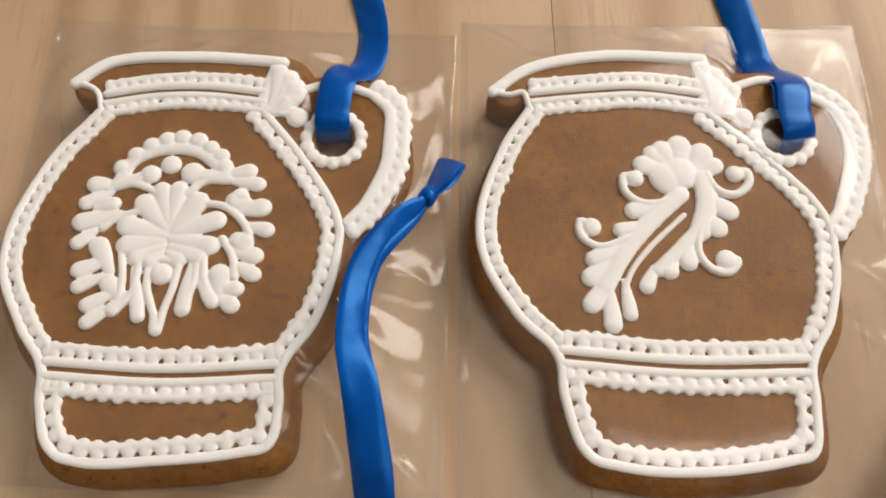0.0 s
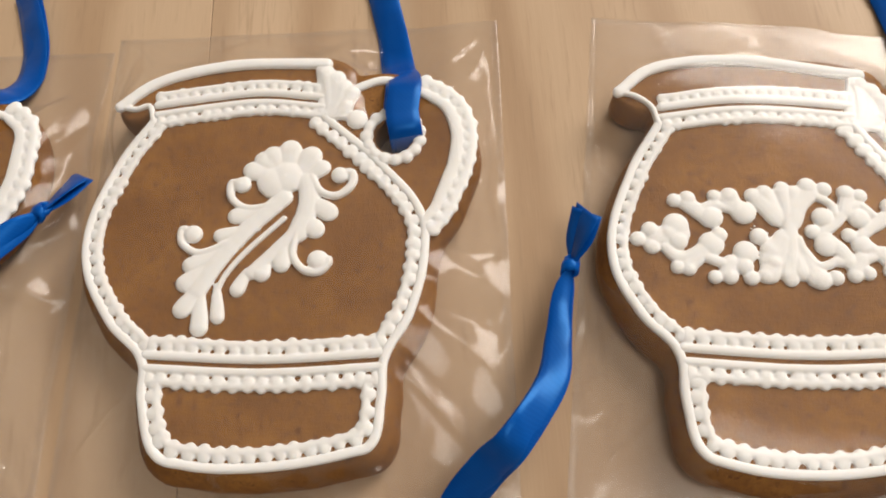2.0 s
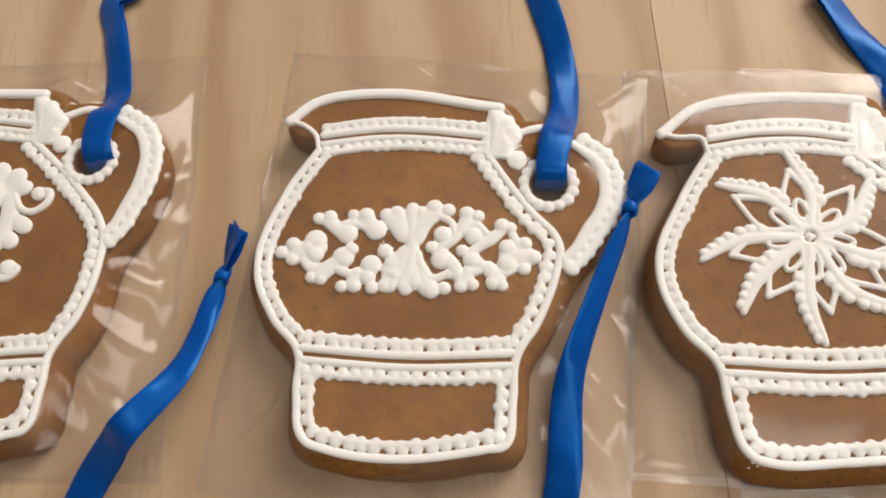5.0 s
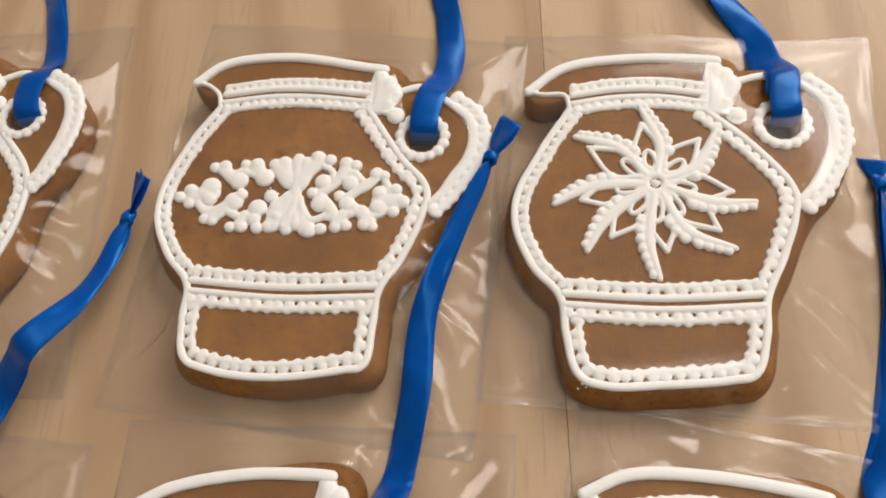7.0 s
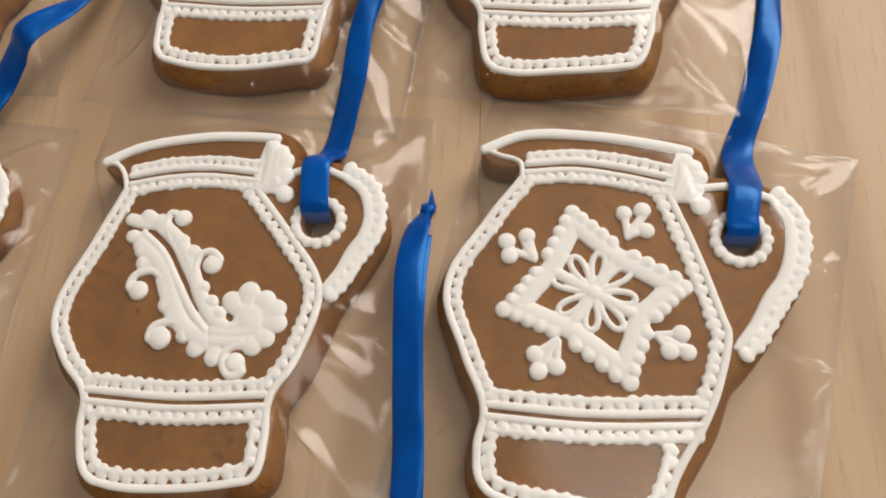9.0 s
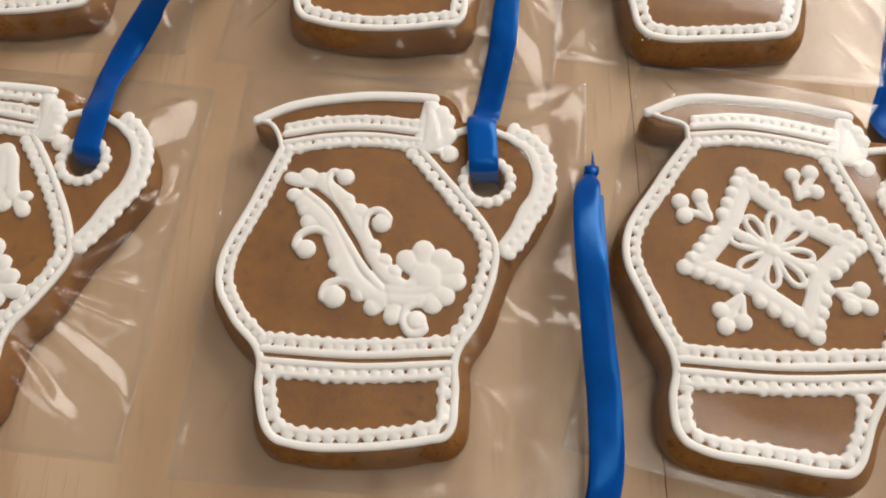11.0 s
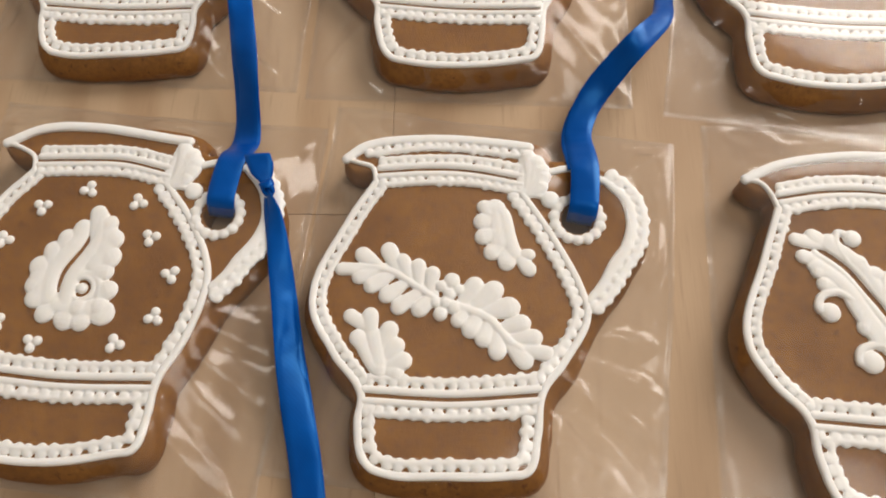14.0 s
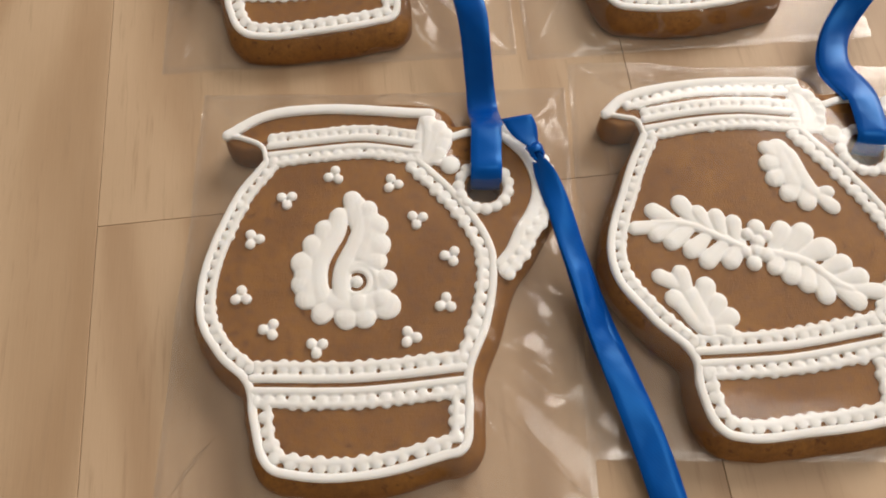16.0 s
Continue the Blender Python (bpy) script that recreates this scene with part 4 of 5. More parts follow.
def plume(s):
    rope(s, [(-29.3, 32.1), (-21.5, 24.9), (-15.2, 14.7), (-8.7, 3.7), (-1.6, -5.1)], 3.2)
    rope(s, [(-25.4, 35.5), (-17.7, 28.2), (-11.4, 17.9), (-4.9, 6.9), (2.1, -2.0)], 3.2)
    rope(s, [(-29.7, 28.0), (-21.3, 19.9), (-16.2, 8.9), (-10.8, -1.9), (-1.6, -8.5)], 6.8)
    rope(s, [(-19.5, 14.4), (-13.8, -0.2)], 6.2)
    rope(s, [(-24.1, 36.6), (-15.1, 28.4), (-9.7, 18.3), (-5.1, 7.7), (-0.4, 0.3), (4.4, -3.5)], 5.4)
    rope(s, [(1.0, -5.0), (9.5, -5.6), (16.2, -3.0)], 5.6)
    rope(s, [(1.1, -7.9), (11.4, -8.8)], 5.6)
    petal(s, -25.3, 28.5, -36.1, 32.1, 5.4)
    petal(s, -23.1, 23.4, -32.0, 26.3, 5.7)
    petal(s, -20.9, 19.9, -30.9, 21.1, 5.9)
    petal(s, -16.6, 10.1, -20.9, 10.7, 5.8)
    petal(s, -14.9, 4.9, -20.5, 5.3, 6.6)
    petal(s, -7.3, -5.4, -12.4, -6.6, 6.2)
    petal(s, -0.4, -7.9, -7.7, -12.4, 6.6)
    petal(s, 3.0, -8.6, 0.8, -17.1, 6.3)
    petal(s, -23.2, 34.3, -37.3, 38.6, 5.2)
    petal(s, -21.9, 34.3, -31.4, 40.4, 6.1)
    petal(s, -18.4, 31.1, -25.4, 39.1, 6.2)
    petal(s, -14.4, 25.7, -14.8, 31.6, 6.0)
    petal(s, -9.9, 19.2, -10.3, 27.3, 7.2)
    petal(s, -4.9, 7.7, -4.9, 13.7, 5.6)
    petal(s, -1.8, 2.7, -0.7, 8.4, 5.9)
    petal(s, -0.9, -1.9, 4.0, 3.4, 5.9)
    curl(s, [(-19.6, 14.8), (-24.4, 17.7), (-30.2, 16.2), (-31.6, 11.8), (-28.2, 10.5)], 3.3, 3.5)
    curl(s, [(-8.5, -4.7), (-13.9, -1.2), (-20.6, -2.6), (-21.7, -7.0), (-17.9, -6.9)], 3.2, 3.9)
    curl(s, [(-18.9, 29.4), (-21.2, 35.6), (-19.8, 40.0), (-15.2, 37.6)], 3.0, 3.2)
    curl(s, [(-7.4, 12.4), (-8.1, 18.9), (-6.8, 23.3), (-2.9, 24.3), (0.3, 20.6), (-2.2, 19.4)], 3.1, 3.5)
    curl(s, [(11.4, -9.2), (6.2, -11.8), (5.3, -16.4), (8.3, -20.3), (12.3, -18.5), (9.6, -15.9)], 3.2, 3.5)
    drop(s, 13.4, -0.5, 6.0)
    rope(s, [(3.9, -4.7), (9.0, -2.8), (10.1, 3.2)], 4.8)
    petal(s, 12.0, -0.9, 3.9, 8.7, 7.4)
    petal(s, 12.4, -0.9, 12.1, 12.8, 8.2)
    petal(s, 13.4, -0.9, 20.5, 8.8, 8.2)
    petal(s, 13.3, -1.3, 25.8, 3.8, 7.7)
    petal(s, 13.3, -1.9, 26.6, -2.7, 7.4)
    petal(s, 12.4, -3.9, 22.3, -9.3, 7.5)
    petal(s, 11.4, -4.9, 17.0, -13.2, 7.1)


def flower(s):
    """Eight feathered arms, pointed loops between them and small loops inside."""
    cx, cy = -8.8, 16.3
    tips = [(-12.2, 48.2), (14.1, 37.2), (24.2, 8.6), (15.6, -8.7), (-10.1, -19.4), (-33.6, -9.1), (-44.2, 8.8), (-35.8, 35.7)]
    bends = [(-3.6, 31.0), (7.1, 20.5), (11.8, 6.8), (-1.1, -4.8), (-14.2, -7.2), (-28.9, 2.5), (-32.5, 17.2), (-19.8, 33.7)]
    points = [(-12.0, 40.5), (7.8, 33.7), (17.0, 12.6), (11.2, -2.0), (-6.9, -9.5), (-25.3, -4.1), (-34.8, 10.2), (-31.3, 31.2)]
    loops = [(-10.6, 29.5), (1.6, 25.1), (4.8, 13.9), (-0.5, 4.4), (-9.4, 1.4), (-17.9, 4.9), (-22.5, 13.9), (-19.7, 25.6)]
    for k in range(8):
        (tx, ty), (bx, by), (px, py), (lx, ly) = tips[k], bends[k], points[k], loops[k]
        bx, by = 0.65 * bx + 0.175 * (cx + tx), 0.65 * by + 0.175 * (cy + ty)
        a = math.atan2(by - cy, bx - cx)
        run = spline([(cx + 4.5 * math.cos(a), cy + 4.5 * math.sin(a)), (bx, by), (tx, ty)], 0.8)
        t = np.linspace(0, 1, len(run))
        wide = np.interp(t, (0, 0.45, 1), (2.8, 4.6, 2.2))
        piped(s, run, wide, 1.25, TOP)
        left = sides(run)
        for i in range(7):
            m = int((0.3 + 0.62 * i / 6) * (len(run) - 1))
            p, out = run[m], -left[m]
            along = np.array((left[m][1], -left[m][0]))
            q = p + out * (wide[m] / 2 + 2.6 - 0.2 * i) + along * 2.6
            petal(s, p[0] - along[0], p[1] - along[1], q[0], q[1], 4.3 - 0.2 * i, -0.4)
        for side in (-1, 1):
            b = math.atan2(py - cy, px - cx)
            d = math.hypot(px - cx, py - cy)
            q = b + side * 0.36
            rope(s, [(cx + 5 * math.cos(b), cy + 5 * math.sin(b)), (cx + 0.55 * d * math.cos(q), cy + 0.55 * d * math.sin(q)), (px, py)], 2.0)
        b = math.atan2(ly - cy, lx - cx)
        d = math.hypot(lx - cx, ly - cy)
        ring = []
        for w in np.linspace(0, math.tau, 13):
            r, u = 0.62 * d - 0.38 * d * math.cos(w), 2.0 * math.sin(w)
            ring.append((cx + r * math.cos(b) - u * math.sin(b), cy + r * math.sin(b) + u * math.cos(b)))
        rope(s, ring, 1.8)
    rope(s, [(cx + 3.6 * math.cos(w), cy + 3.6 * math.sin(w)) for w in np.linspace(0, math.tau, 17)], 3.2)
    drop(s, cx, cy, 1.5)



def square(s):
    """A diamond of four feathered sides, a small eight-petalled flower in it and trefoils round it."""
    drop(s, -40.6, 27.4, 3.2)
    drop(s, -34.1, 30.4, 3.0)
    drop(s, -38.9, 22.4, 3.1)
    petal(s, -35.1, 28.3, -29.9, 22.3, 3.9)
    rope(s, [(-39.2, 24.7), (-30.5, 22.5)], 2.8)
    rope(s, [(-33.4, 29.5), (-30.6, 22.9)], 3.1)
    drop(s, -2.9, 43.1, 2.9)
    drop(s, 3.1, 45.0, 3.1)
    drop(s, 5.2, 37.8, 2.9)
    rope(s, [(-2.5, 42.2), (-0.8, 34.9)], 2.7)
    rope(s, [(3.8, 43.5), (-0.7, 34.9)], 3.1)
    rope(s, [(4.9, 37.7), (-0.3, 35.4)], 2.5)
    drop(s, 19.1, 3.8, 3.1)
    drop(s, 16.0, -2.3, 3.1)
    drop(s, 21.6, -1.9, 2.9)
    rope(s, [(18.6, 3.9), (11.9, 2.4)], 2.5)
    rope(s, [(15.7, -1.9), (11.9, 2.1)], 2.7)
    rope(s, [(20.3, -1.1), (14.0, 1.4)], 2.5)
    drop(s, -25.8, -9.9, 3.0)
    drop(s, -23.9, -15.2, 3.1)
    drop(s, -18.4, -12.9, 3.1)
    rope(s, [(-25.4, -9.5), (-19.4, -4.2)], 2.6)
    rope(s, [(-23.5, -13.8), (-19.3, -4.6)], 2.6)
    rope(s, [(-18.5, -11.9), (-19.0, -4.5)], 2.6)
    corners = [(-18.9, 37.3), (15.3, 19.4), (2.5, -10.3), (-33.4, 5.1)]
    waists = [(-3.7, 27.1), (6.3, 7.2), (-16.1, 0.2), (-24.6, 19.6)]
    outer = [(-20.9, 44.0), (21.9, 19.5), (6.4, -16.8), (-40.7, 2.4)]
    cx, cy = (-9.7, 13.5)
    tips = [(-17.9, 24.9), (-9.1, 27.4), (1.2, 23.3), (4.0, 13.0), (0.5, 2.6), (-9.1, 0.7), (-19.9, 5.1), (-23.6, 16.7)]
    for k in range(4):
        a, m, b = np.array(corners[k]), np.array(waists[k]), np.array(corners[(k + 1) % 4])
        rope(s, [a, (a + m) / 2, m, (m + b) / 2, b], 7.0)
        for p, q in ((a, m), (b, m)):
            d = q - p
            out = np.array((d[1], -d[0])) / np.linalg.norm(d)
            if out @ (p - np.array((cx, cy))) < 0:
                out = -out
            for i in range(4):
                c = p + d * (0.04 + 0.24 * i)
                e = c + out * 4.9 - d / np.linalg.norm(d) * 1.8
                petal(s, c[0] + d[0] * 0.2 - out[0], c[1] + d[1] * 0.2 - out[1], e[0], e[1], 5.0, 0.0, 1.6)
    for wx, wy in waists:
        rope(s, [(cx, cy), (wx, wy)], 4.0)
    for (px, py), (qx, qy) in zip(corners, outer):
        petal(s, px, py, qx, qy, 6.0)
    for tx, ty in tips:
        b = math.atan2(ty - cy, tx - cx)
        d = math.hypot(tx - cx, ty - cy)
        ring = []
        for w in np.linspace(0, math.tau, 13):
            r, u = 0.55 * d - 0.45 * d * math.cos(w), 3.0 * math.sin(w) * (0.6 - 0.4 * math.cos(w))
            ring.append((cx + r * math.cos(b) - u * math.sin(b), cy + r * math.sin(b) + u * math.cos(b)))
        rope(s, ring, 2.2)
    drop(s, cx, cy, 3.2)


LOOKS = {
    "A": ("brown gingerbread jug with a white icing palmette", palmette),
    "B": ("brown gingerbread jug with a curled white icing feather", feather),
    "C": ("brown gingerbread jug with a wide white icing lace panel", lace),
    "D": ("brown gingerbread jug with an eight-armed white icing star flower", flower),
    "E": ("brown gingerbread jug with a white paisley among dots", paisley),
    "F": ("brown gingerbread jug with a white leafy branch and two leaves", branch),
    "G": ("brown gingerbread jug with a slanting white icing plume", plume),
    "H": ("brown gingerbread jug with a white icing diamond and trefoils", square),
}


JUG_LOOPS = {}
for key, (label, motif) in LOOKS.items():
    _, JUG_LOOPS[key] = jug(key, label, motif)

# ---- satin ribbons ----

RIBBONS = {
    "A": [(-32.9, 129.6, 9.0), (-33.1, 132.8, 13.6), (-33.4, 137.3, 14.2), (-32.2, 148.9, 13.5), (-27.4, 158.2, 5.0), (-25.7, 165.9, 2.0), (-26.4, 177.2, 2.0), (-29.5, 187.7, 3.0), (-35.4, 201.7, 3.0)],
    "B": [(106.5, 136.3, 9.0), (105.7, 140.3, 13.6), (104.6, 145.9, 14.2), (104.9, 156.9, 13.5), (101.8, 167.5, 5.0), (100.4, 173.6, 2.0), (97.8, 184.9, 2.0), (93.8, 198.2, 3.0), (89.2, 215.0, 3.0), (99.9, 221.8, 3.0)],
    "C": [(262.2, 132.5, 9.0), (262.2, 135.8, 13.6), (262.3, 140.6, 14.2), (264.5, 151.0, 13.5), (267.4, 165.5, 5.0), (267.8, 177.3, 2.0), (265.9, 190.9, 2.0), (263.0, 204.3, 3.0), (255.1, 231.8, 3.0)],
    "D": [(388.4, 141.6, 9.0), (388.0, 144.9, 13.6), (387.4, 149.8, 14.2), (388.1, 160.0, 13.5), (386.0, 170.8, 5.0), (384.0, 182.3, 2.0), (379.9, 190.0, 2.0), (372.3, 201.2, 3.0), (362.5, 221.9, 3.0)],
    "E": [(-7.7, -32.1, 9.0), (-7.5, -28.3, 13.6), (-7.4, -22.3, 14.2), (-6.8, -10.5, 13.5), (-7.5, 4.0, 5.0), (-9.6, 30.1, 19.6), (-12.5, 43.0, 22.3), (-15.3, 53.7, 23.8), (-18.7, 65.2, 23.3), (-19.3, 76.0, 22.5), (-17.5, 88.8, 20.4), (-11.0, 100.5, 17.6), (-1.8, 112.9, 13.3), (3.2, 126.8, 7.0)],
    "F": [(122.0, -22.7, 9.0), (122.3, -19.2, 13.6), (122.4, -13.9, 14.2), (122.1, -2.3, 13.5), (119.8, 15.2, 9.0), (124.4, 30.9, 10.0), (132.2, 41.2, 17.0), (138.6, 46.9, 24.0), (149.1, 63.5, 18.9), (151.4, 77.3, 12.7), (152.9, 89.6, 9.9), (156.5, 102.1, 11.5), (159.9, 113.8, 15.8)],
    "G": [(264.0, -17.7, 9.0), (263.7, -13.9, 13.6), (263.0, -8.1, 14.2), (261.6, 3.7, 13.5), (262.7, 14.7, 2.1), (266.6, 39.5, 6.6), (267.9, 67.4, 11.6), (275.2, 92.4, 15.2), (287.2, 123.4, 16.6), (293.4, 137.9, 17.5)],
    "H": [(407.4, -15.4, 9.0), (407.4, -12.3, 13.6), (407.1, -7.5, 14.2), (408.3, 2.4, 13.5), (409.2, 24.7, 2.0), (414.8, 43.5, 2.0), (418.4, 58.5, 2.1), (421.5, 76.3, 2.2), (422.5, 94.9, 2.0), (421.9, 114.3, 1.9), (419.3, 133.2, 2.0)],
    "I": [(3.1, -10.2, 18.9), (8.5, -21.4, 17.3), (14.5, -38.1, 14.5), (19.6, -57.2, 11.1), (25.6, -79.6, 8.7), (31.2, -97.6, 7.9), (37.4, -117.8, 6.1), (42.8, -139.1, 4.0)],
    "J": [(303.1, -3.4, 2.2), (300.4, -16.4, 9.5), (300.1, -33.7, 14.7), (302.3, -54.0, 16.0), (304.8, -72.3, 14.7), (307.7, -93.1, 12.5), (308.7, -116.3, 10.1), (306.1, -132.1, 4.0)],
}



def strip(points, width, rolls, thick=0.28, cuts=(0.0, 0.0)):
    """A ribbon along a path in mm, its flat side rolled by rolls (radians, one a point); cuts: how far its two ends are cut aslant."""
    s = Soup()
    n = len(points)
    d = np.gradient(points, axis=0)
    rings = []
    for i in range(n):
        t = Vector(d[i]).normalized()
        flat = Vector((-t.y, t.x, 0)).normalized()
        up = t.cross(flat).normalized()
        if up.z < 0:
            up = -up
        w = flat * math.cos(rolls[i]) + up * math.sin(rolls[i])
        nn = t.cross(w).normalized()
        if nn.z < 0:
            nn = -nn
        c, h = Vector(points[i]), width[i] / 2
        slant = cuts[0] * max(0.0, 1 - i / 6) + cuts[1] * max(0.0, 1 - (n - 1 - i) / 6)
        hollow = 0.9 * noise.noise((i * 0.07, points[0][0], 2.0)) * min(1.0, max(0.0, (i - 14) / 12))
        ring = []
        for u, e in ((-1, 0), (-0.97, 1), (-0.5, 1.12), (0, 1.16), (0.5, 1.12), (0.97, 1), (1, 0), (0.97, -1), (0, -1), (-0.97, -1)):
            ring.append((c + w * (h * u) + t * (slant * u) + nn * (thick * e * 0.5 + (0.3 + hollow) * (1 - u * u))) * 0.001)
        rings.append(ring)
    s.rings(rings, True, True, True)
    return s


def ribbon(key, knot, gather, label):
    """A doubled ribbon from the hole of a jug to the knot that ties its ends; knot: the way along to it, from 0 to 1, or None."""
    points = spline(RIBBONS[key], 1.2)
    n = len(points)
    if knot is None or knot > 0.5:
        # the loop stands up a little where it leaves the hole
        points[:, 2] += 1.9 * np.clip(np.arange(n) / 3, 0, 1) * np.clip((30 - np.arange(n)) / 12, 0, 1)
    run = np.linspace(0, 1, n)
    rng = random.Random(key)
    ph = rng.uniform(0, 6)
    rolls = np.array([0.42 * math.sin(ph + i * 0.055) + 0.3 * noise.noise((i * 0.05, ph, 0)) for i in range(n)])
    if knot is None or knot > 0.5:
        rolls *= np.clip((np.arange(n) * 1.2 - 18) / 25, 0.08, 1)
    width = np.full(n, 10.3)
    root = tagged(new("ribbon"), label, "ribbon", "blue satin ribbons")
    length = 1.2 * n
    cuts = (0.0, 0.0)
    if knot:
        dist = (run - knot) * length
        back = (knot - run) if knot > 0.5 else (run - knot)
        width *= 1 - gather * np.clip(1 - np.maximum(back, 0) / 0.5, 0, 1) ** 1.2 * (back > 0)
        # drawn together at the knot, and opening to a tail cut aslant
        width *= 1 - 0.68 * np.exp(-(dist / 5.0) ** 2)
        width[back < 0] *= 0.92
        rolls += 0.7 * np.exp(-(dist / 16.0) ** 2) * np.sign(back)
        cuts = (0.0, 1.8) if knot > 0.5 else (1.8, 0.0)
    part("band", strip(points, width, rolls, cuts=cuts), SATIN, root)
    under = points.copy()
    lag = np.array([2.4 * noise.noise((i * 0.02, ph, 4.0)) for i in range(n)])
    if knot:
        lag *= np.clip(np.abs(dist) / 14.0, 0.1, 1)
    side = sides(points)
    under[:, :2] += side * lag[:, None]
    under[:, 2] = np.maximum(0.9, under[:, 2] - 0.9)
    start = int(0.14 * n)
    part("under_band", strip(under[start:], width[start:], rolls[start:] * 0.5, cuts=(cuts[0], 0.4 * cuts[1])), SATIN, root, "second layer of the same ribbon")
    if knot:
        i = int(knot * (n - 1))
        a = math.atan2(points[i + 1][1] - points[i - 1][1], points[i + 1][0] - points[i - 1][0])
        s = Soup()
        for along, tilt, fat in ((-0.9, 0.55, 1.0), (1.0, -0.7, 0.85)):
            rings = []
            ca, sa = math.cos(a), math.sin(a)
            for q in range(24):
                u = math.tau * q / 24
                ring = []
                for b in range(10):
                    v = math.tau * b / 10
                    r = 1.75 * fat + 0.7 * math.cos(v) + 0.15 * math.sin(3 * v + u)
                    lx = along + (1.7 + 0.4 * math.cos(u)) * math.sin(v) + tilt * 1.9 * math.sin(u)
                    ly, lz = 1.12 * r * math.cos(u), r * math.sin(u) * 0.8
                    ring.append(((points[i][0] + ca * lx - sa * ly) * 0.001, (points[i][1] + sa * lx + ca * ly) * 0.001, (max(points[i][2], 3.0) + lz) * 0.001))
                rings.append(ring)
            s.rings(rings + [rings[0]], True)
        part("knot", s, SATIN, root, "tight knot")
    return root


for key, knot, gather in (("A", None, 0), ("B", None, 0), ("C", None, 0), ("D", None, 0), ("E", 0.90, 0.42), ("F", 0.90, 0.45), ("G", 0.91, 0.6), ("H", 0.94, 0.3), ("I", 0.10, 0.4), ("J", 0.05, 0.15)):
    ribbon(key, knot, gather, "glossy royal blue satin ribbon, knotted at its end" if knot else "glossy royal blue satin ribbon threaded through a cookie")

# ---- clear bags ----

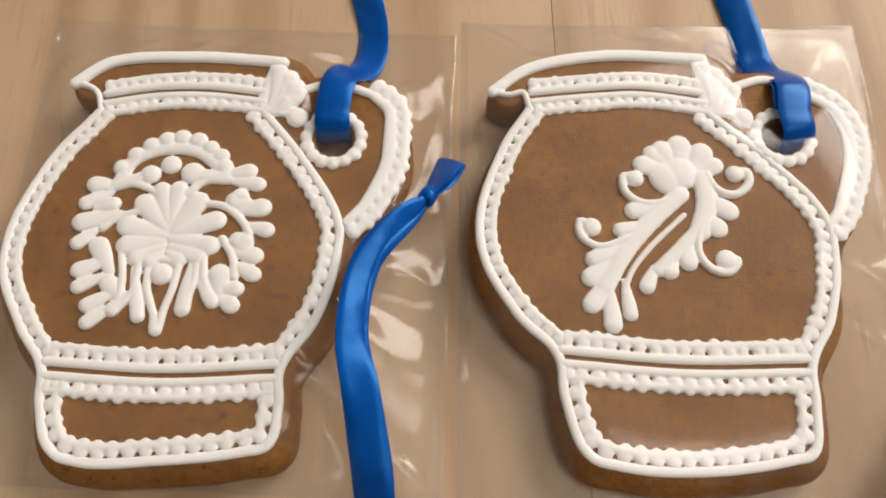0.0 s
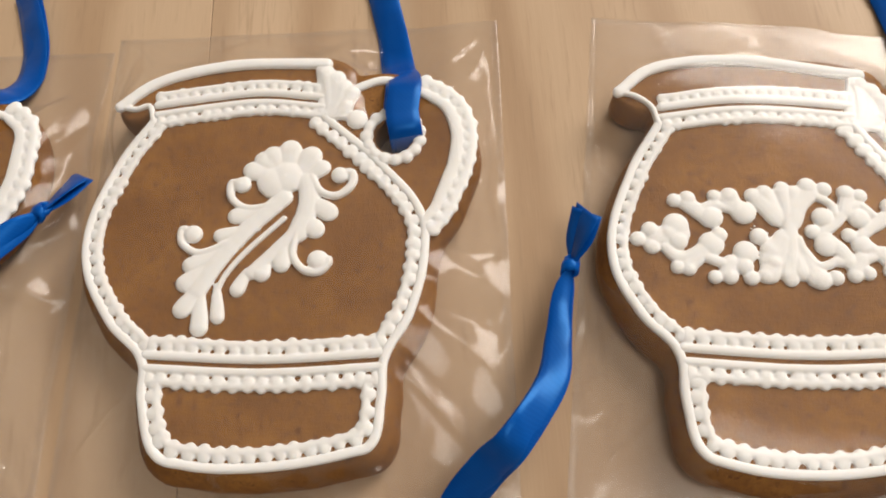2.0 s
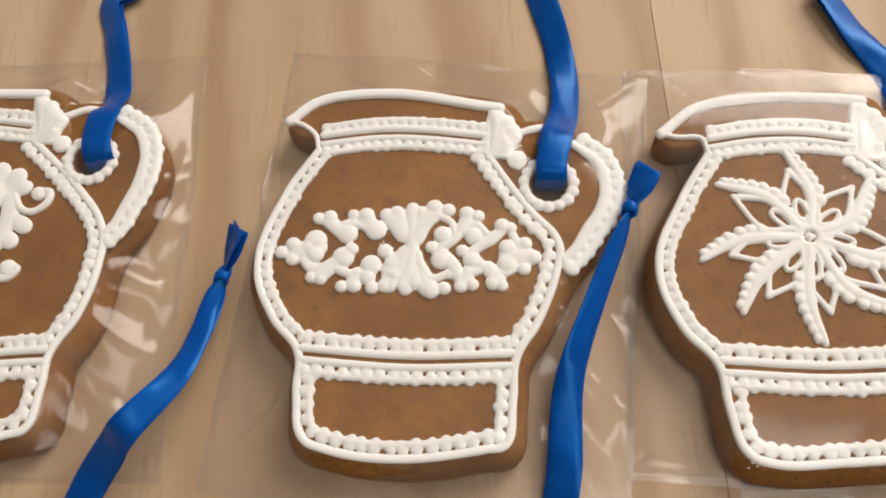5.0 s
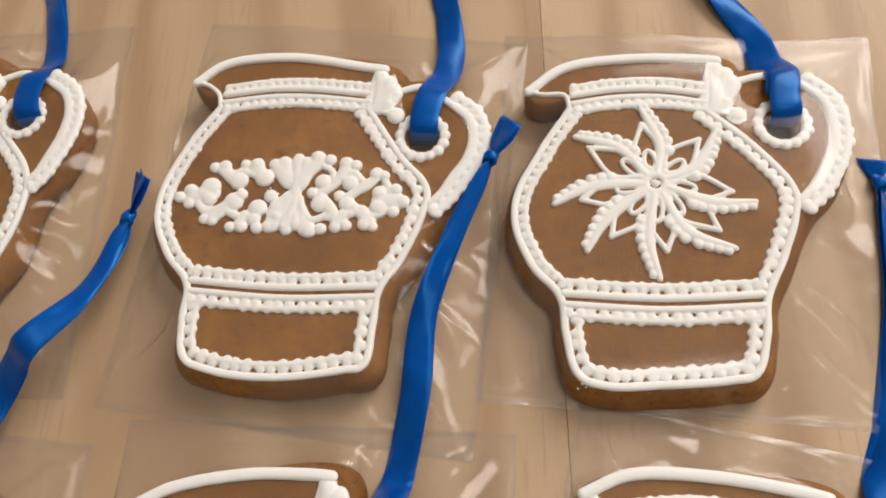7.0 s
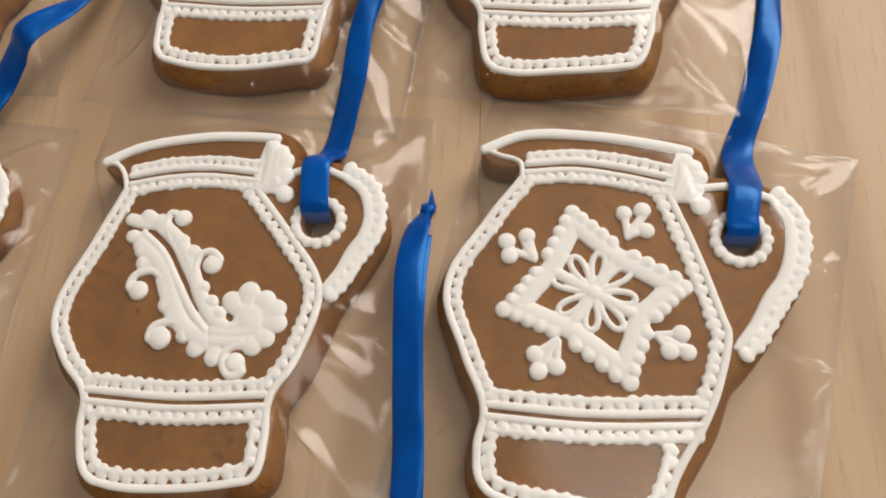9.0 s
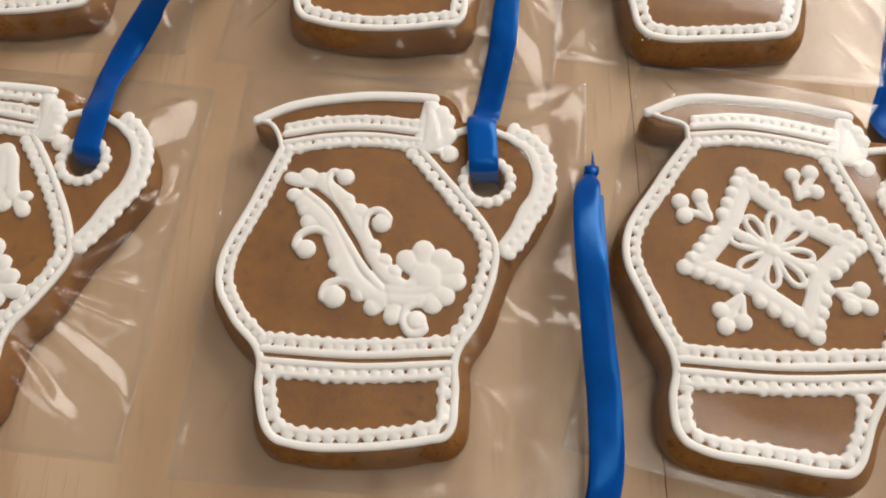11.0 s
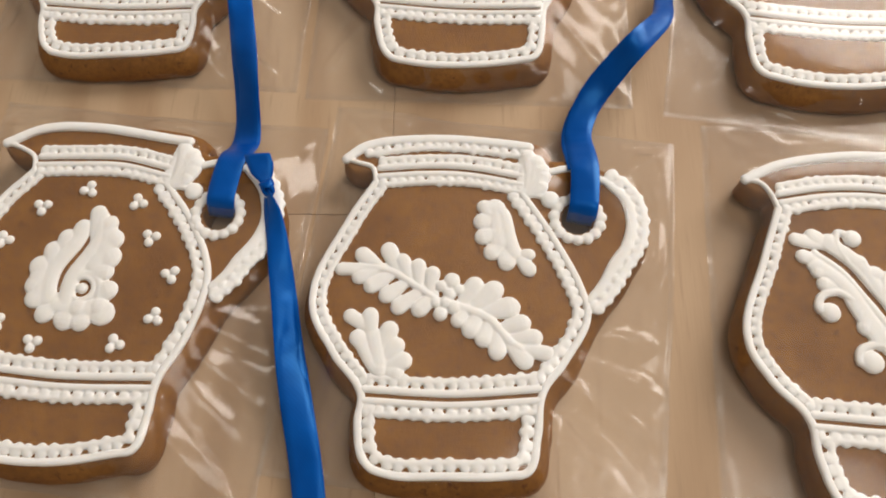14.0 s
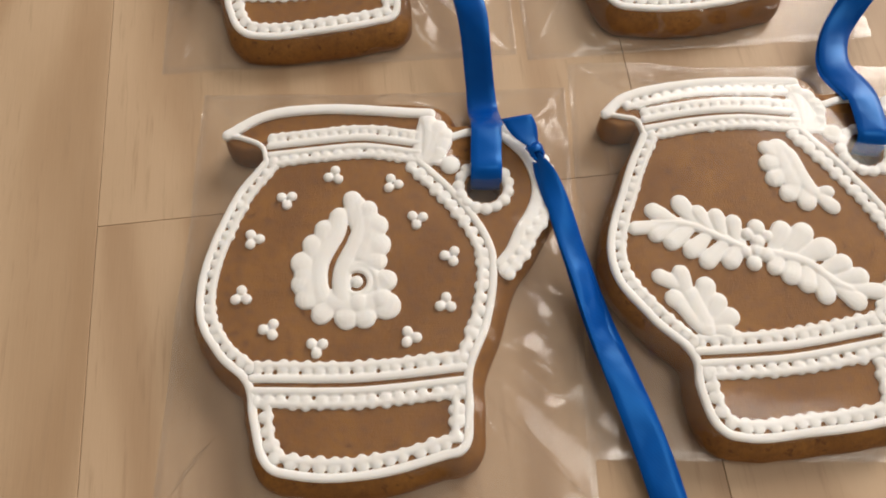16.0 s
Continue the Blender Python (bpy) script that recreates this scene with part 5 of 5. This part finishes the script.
def bag(key, turn, x0, x1, y0, y1):
    """A flat clear bag: the upper sheet is drawn over the jug and falls in sharp pleats to the welded edges."""
    jx, jy, jt, _ = JUGS[key]
    root = tagged(new("cellophane_bag"), "clear crinkled cellophane bag round an iced cookie", "bag", "clear bags")
    root.matrix_world = pose(jx, jy, 0.0, 0, 0, jt)
    rng = random.Random(ord(key) * 31)
    ph = rng.uniform(0, 50)
    loop = spline(JUG_LOOPS[key], 2.0, True)[:-1]
    c, s = math.cos(radians(turn)), math.sin(radians(turn))
    mx, my = -7.0, 6.0

    def edge(a):
        """From the middle to the bag's edge in one direction, in the bag's own turned axes."""
        ux, uy = math.cos(a), math.sin(a)
        ex = (x1 - mx if ux > 0 else x0 - mx) / (ux if abs(ux) > 1e-6 else 1e-6)
        ey = (y1 - my if uy > 0 else y0 - my) / (uy if abs(uy) > 1e-6 else 1e-6)
        return min(ex, ey)

    def at(u, v):
        return c * u - s * v, s * u + c * v

    # the jug's reach in every direction, bridged where the film spans a hollow
    lx, ly = c * loop[:, 0] + s * loop[:, 1], -s * loop[:, 0] + c * loop[:, 1]
    bearing, reach = np.arctan2(ly - my, lx - mx), np.hypot(lx - mx, ly - my)

    def jug_reach(a):
        gap = np.abs((bearing - a + math.pi) % math.tau - math.pi)
        return float(np.max(reach * np.clip(1 - (gap / 0.30) ** 2 * 0.5, 0, 1) * (gap < 0.16)))

    # pleats: rays at uneven steps, the corners among them
    rays = sorted([math.tau * (k + rng.uniform(-0.32, 0.32)) / 58 - math.pi for k in range(58)] + [math.atan2(y - my, x - mx) for x in (x0, x1) for y in (y0, y1)])
    n = len(rays)
    ridge = [rng.choice((-1, 1)) * rng.uniform(0.1, 1.0) ** 1.5 for _ in rays]
    c2, s2 = math.cos(radians(jt)), math.sin(radians(jt))

    def local(p):
        qx, qy = p[0] - jx * 1000, p[1] - jy * 1000
        return c2 * qx + s2 * qy, -s2 * qx + c2 * qy, p[2]

    # ribbons that lie on the film press it down; its own ribbon does so beyond the hole
    over = []
    for other, points in RIBBONS.items():
        for p in spline(points, 3.0):
            q = local(p)
            if other != key or q[1] > JUGS[key][3]["ring"][1] + 22:
                over.append(q)
    over = np.array(over)
    levels = (0.12, 0.3, 0.5, 0.7, 0.88, 1.0, 1.14, 1.36, 1.6, 1.82, 2.0)
    rings = []
    for lv, f in enumerate(levels):
        ring = []
        for i, a in enumerate(rays):
            corner = 0 if f == 2.0 else rng.gauss(0, 0.014) * min(1.0, f)
            b = a + corner
            r0, r1 = jug_reach(b) + 1.5, edge(b)
            r0 = min(r0, r1 - 3.0)
            if f <= 1:
                r, t = r0 * f, 0.0
                z = 13.9 + 0.9 * noise.noise((math.cos(a) * f * 1.6, math.sin(a) * f * 1.6, ph)) - 1.1 * (f == 1.0)
            else:
                t = min(1.0, f - 1 + (rng.gauss(0, 0.03) if f < 2 else 0))
                r = r0 + (r1 - r0) * t
                z = 0.9 + 11.6 * (1 - t) ** 1.45 + 0.9 * noise.noise((math.cos(a) * 3, math.sin(a) * 3, ph + t))
                pleat = ridge[i] * 3.8 * (0.35 + 0.65 * math.sin(math.pi * min(1.0, t * 1.15)))
                z += pleat * (1 if f < 2 else 0.25) * min(1.0, (r1 - r0) / 14) + (rng.gauss(0, 0.45) if f < 2 else 0.0)
            if f == 2.0:
                z = 1.0 + max(0.0, 5.5 * noise.noise((math.cos(a) * 2.2, math.sin(a) * 2.2, ph + 3)) - 0.4)
                r -= max(0.0, 1.6 * noise.noise((math.cos(a) * 4.0, math.sin(a) * 4.0, ph + 6)))
            u, v = mx + r * math.cos(b), my + r * math.sin(b)
            x, y = at(u, v)
            near = over[np.hypot(over[:, 0] - x, over[:, 1] - y) < 11]
            if len(near):
                z = min(z, near[:, 2].min() - 1.6)
            ring.append((x * 0.001, y * 0.001, max(z, 0.7) * 0.001))
        rings.append(ring)
    sheet = Soup()
    sheet.v = [p for ring in rings for p in ring]
    for lv in range(len(levels) - 1):
        for i in range(n):
            p, q = lv * n + i, lv * n + (i + 1) % n
            quad = (p, p + n, q + n, q)
            if levels[lv] < 0.9 or rng.random() < 0.3:
                sheet.f.append(quad)
            elif rng.random() < 0.5:
                sheet.f += [(quad[0], quad[1], quad[2]), (quad[0], quad[2], quad[3])]
            else:
                sheet.f += [(quad[0], quad[1], quad[3]), (quad[1], quad[2], quad[3])]
    sheet.f.append(tuple(range(n)))
    front = part("front_sheet", sheet, FILM, root, "clear crinkled film")
    # soft over the jug, creased beyond it
    creases = front.data.attributes.new("crease_edge", "FLOAT", "EDGE")
    inner = 6 * n
    for e in front.data.edges:
        a, b = e.vertices
        if a >= inner and b >= inner:
            creases.data[e.index].value = rng.choice((0.0, 0.2, 0.55, 0.8, 1.0))
    fold = front.modifiers.new("fold", "SUBSURF")
    fold.levels = fold.render_levels = 2
    film = [front]
    back = Soup()
    back.rings([[(*(q * 0.001 for q in at(x0 + (x1 - x0) * j / 6, y0 + (y1 - y0) * i / 6)), 0.0003) for j in range(7)] for i in range(7)], False)
    film.append(part("back_sheet", back, FILM, root, "clear flat film"))
    # welded seams at the sides and the foot, a little thicker than the film, and the hem of the open end
    rim = rings[-1]
    for name, axis, limit, wx, wy in (("side_seam", 0, x0, 1, 0), ("side_seam", 0, x1, -1, 0), ("foot_seam", 1, y0, 0, 1), ("hem", 1, y1, 0, -1)):
        rows = []
        for i, a in enumerate(rays):
            q = (mx + edge(a) * math.cos(a), my + edge(a) * math.sin(a))
            if abs(q[axis] - limit) < 0.01:
                x, y, z = rim[i]
                dx, dy = (wx * c - wy * s) * 0.001, (wx * s + wy * c) * 0.001
                rows.append((q[1 - axis], [(x, y, z + 0.0001), (x + 0.5 * dx, y + 0.5 * dy, z + 0.0004), (x + 1.1 * dx, y + 1.1 * dy, z + 0.00015), (x + 2.2 * dx, y + 2.2 * dy, z + 0.0003)]))
        rows.sort(key=lambda row: row[0])
        seam = Soup()
        seam.rings([row for _, row in rows], False)
        film.append(part(name, seam, FILM, root, "open end of the film" if name == "hem" else "welded edge"))
    for ob in film:
        ob.visible_shadow = False
    return root


BAG_SIZES = [
    ("A", -3.5, -66, 67, -62, 87),
    ("B", -4.5, -67, 64, -67, 90),
    ("C", -5.0, -68, 65, -72, 90),
    ("D", -4.0, -66, 69, -62, 84),
    ("E", -4.5, -69, 63, -64, 82),
    ("F", -5.0, -66, 67, -60, 83),
    ("G", -5.0, -65, 67, -69, 86),
    ("H", -5.5, -64, 68, -66, 86),
]
for key, turn, x0, x1, y0, y1 in BAG_SIZES:
    bag(key, turn, x0, x1, y0, y1)
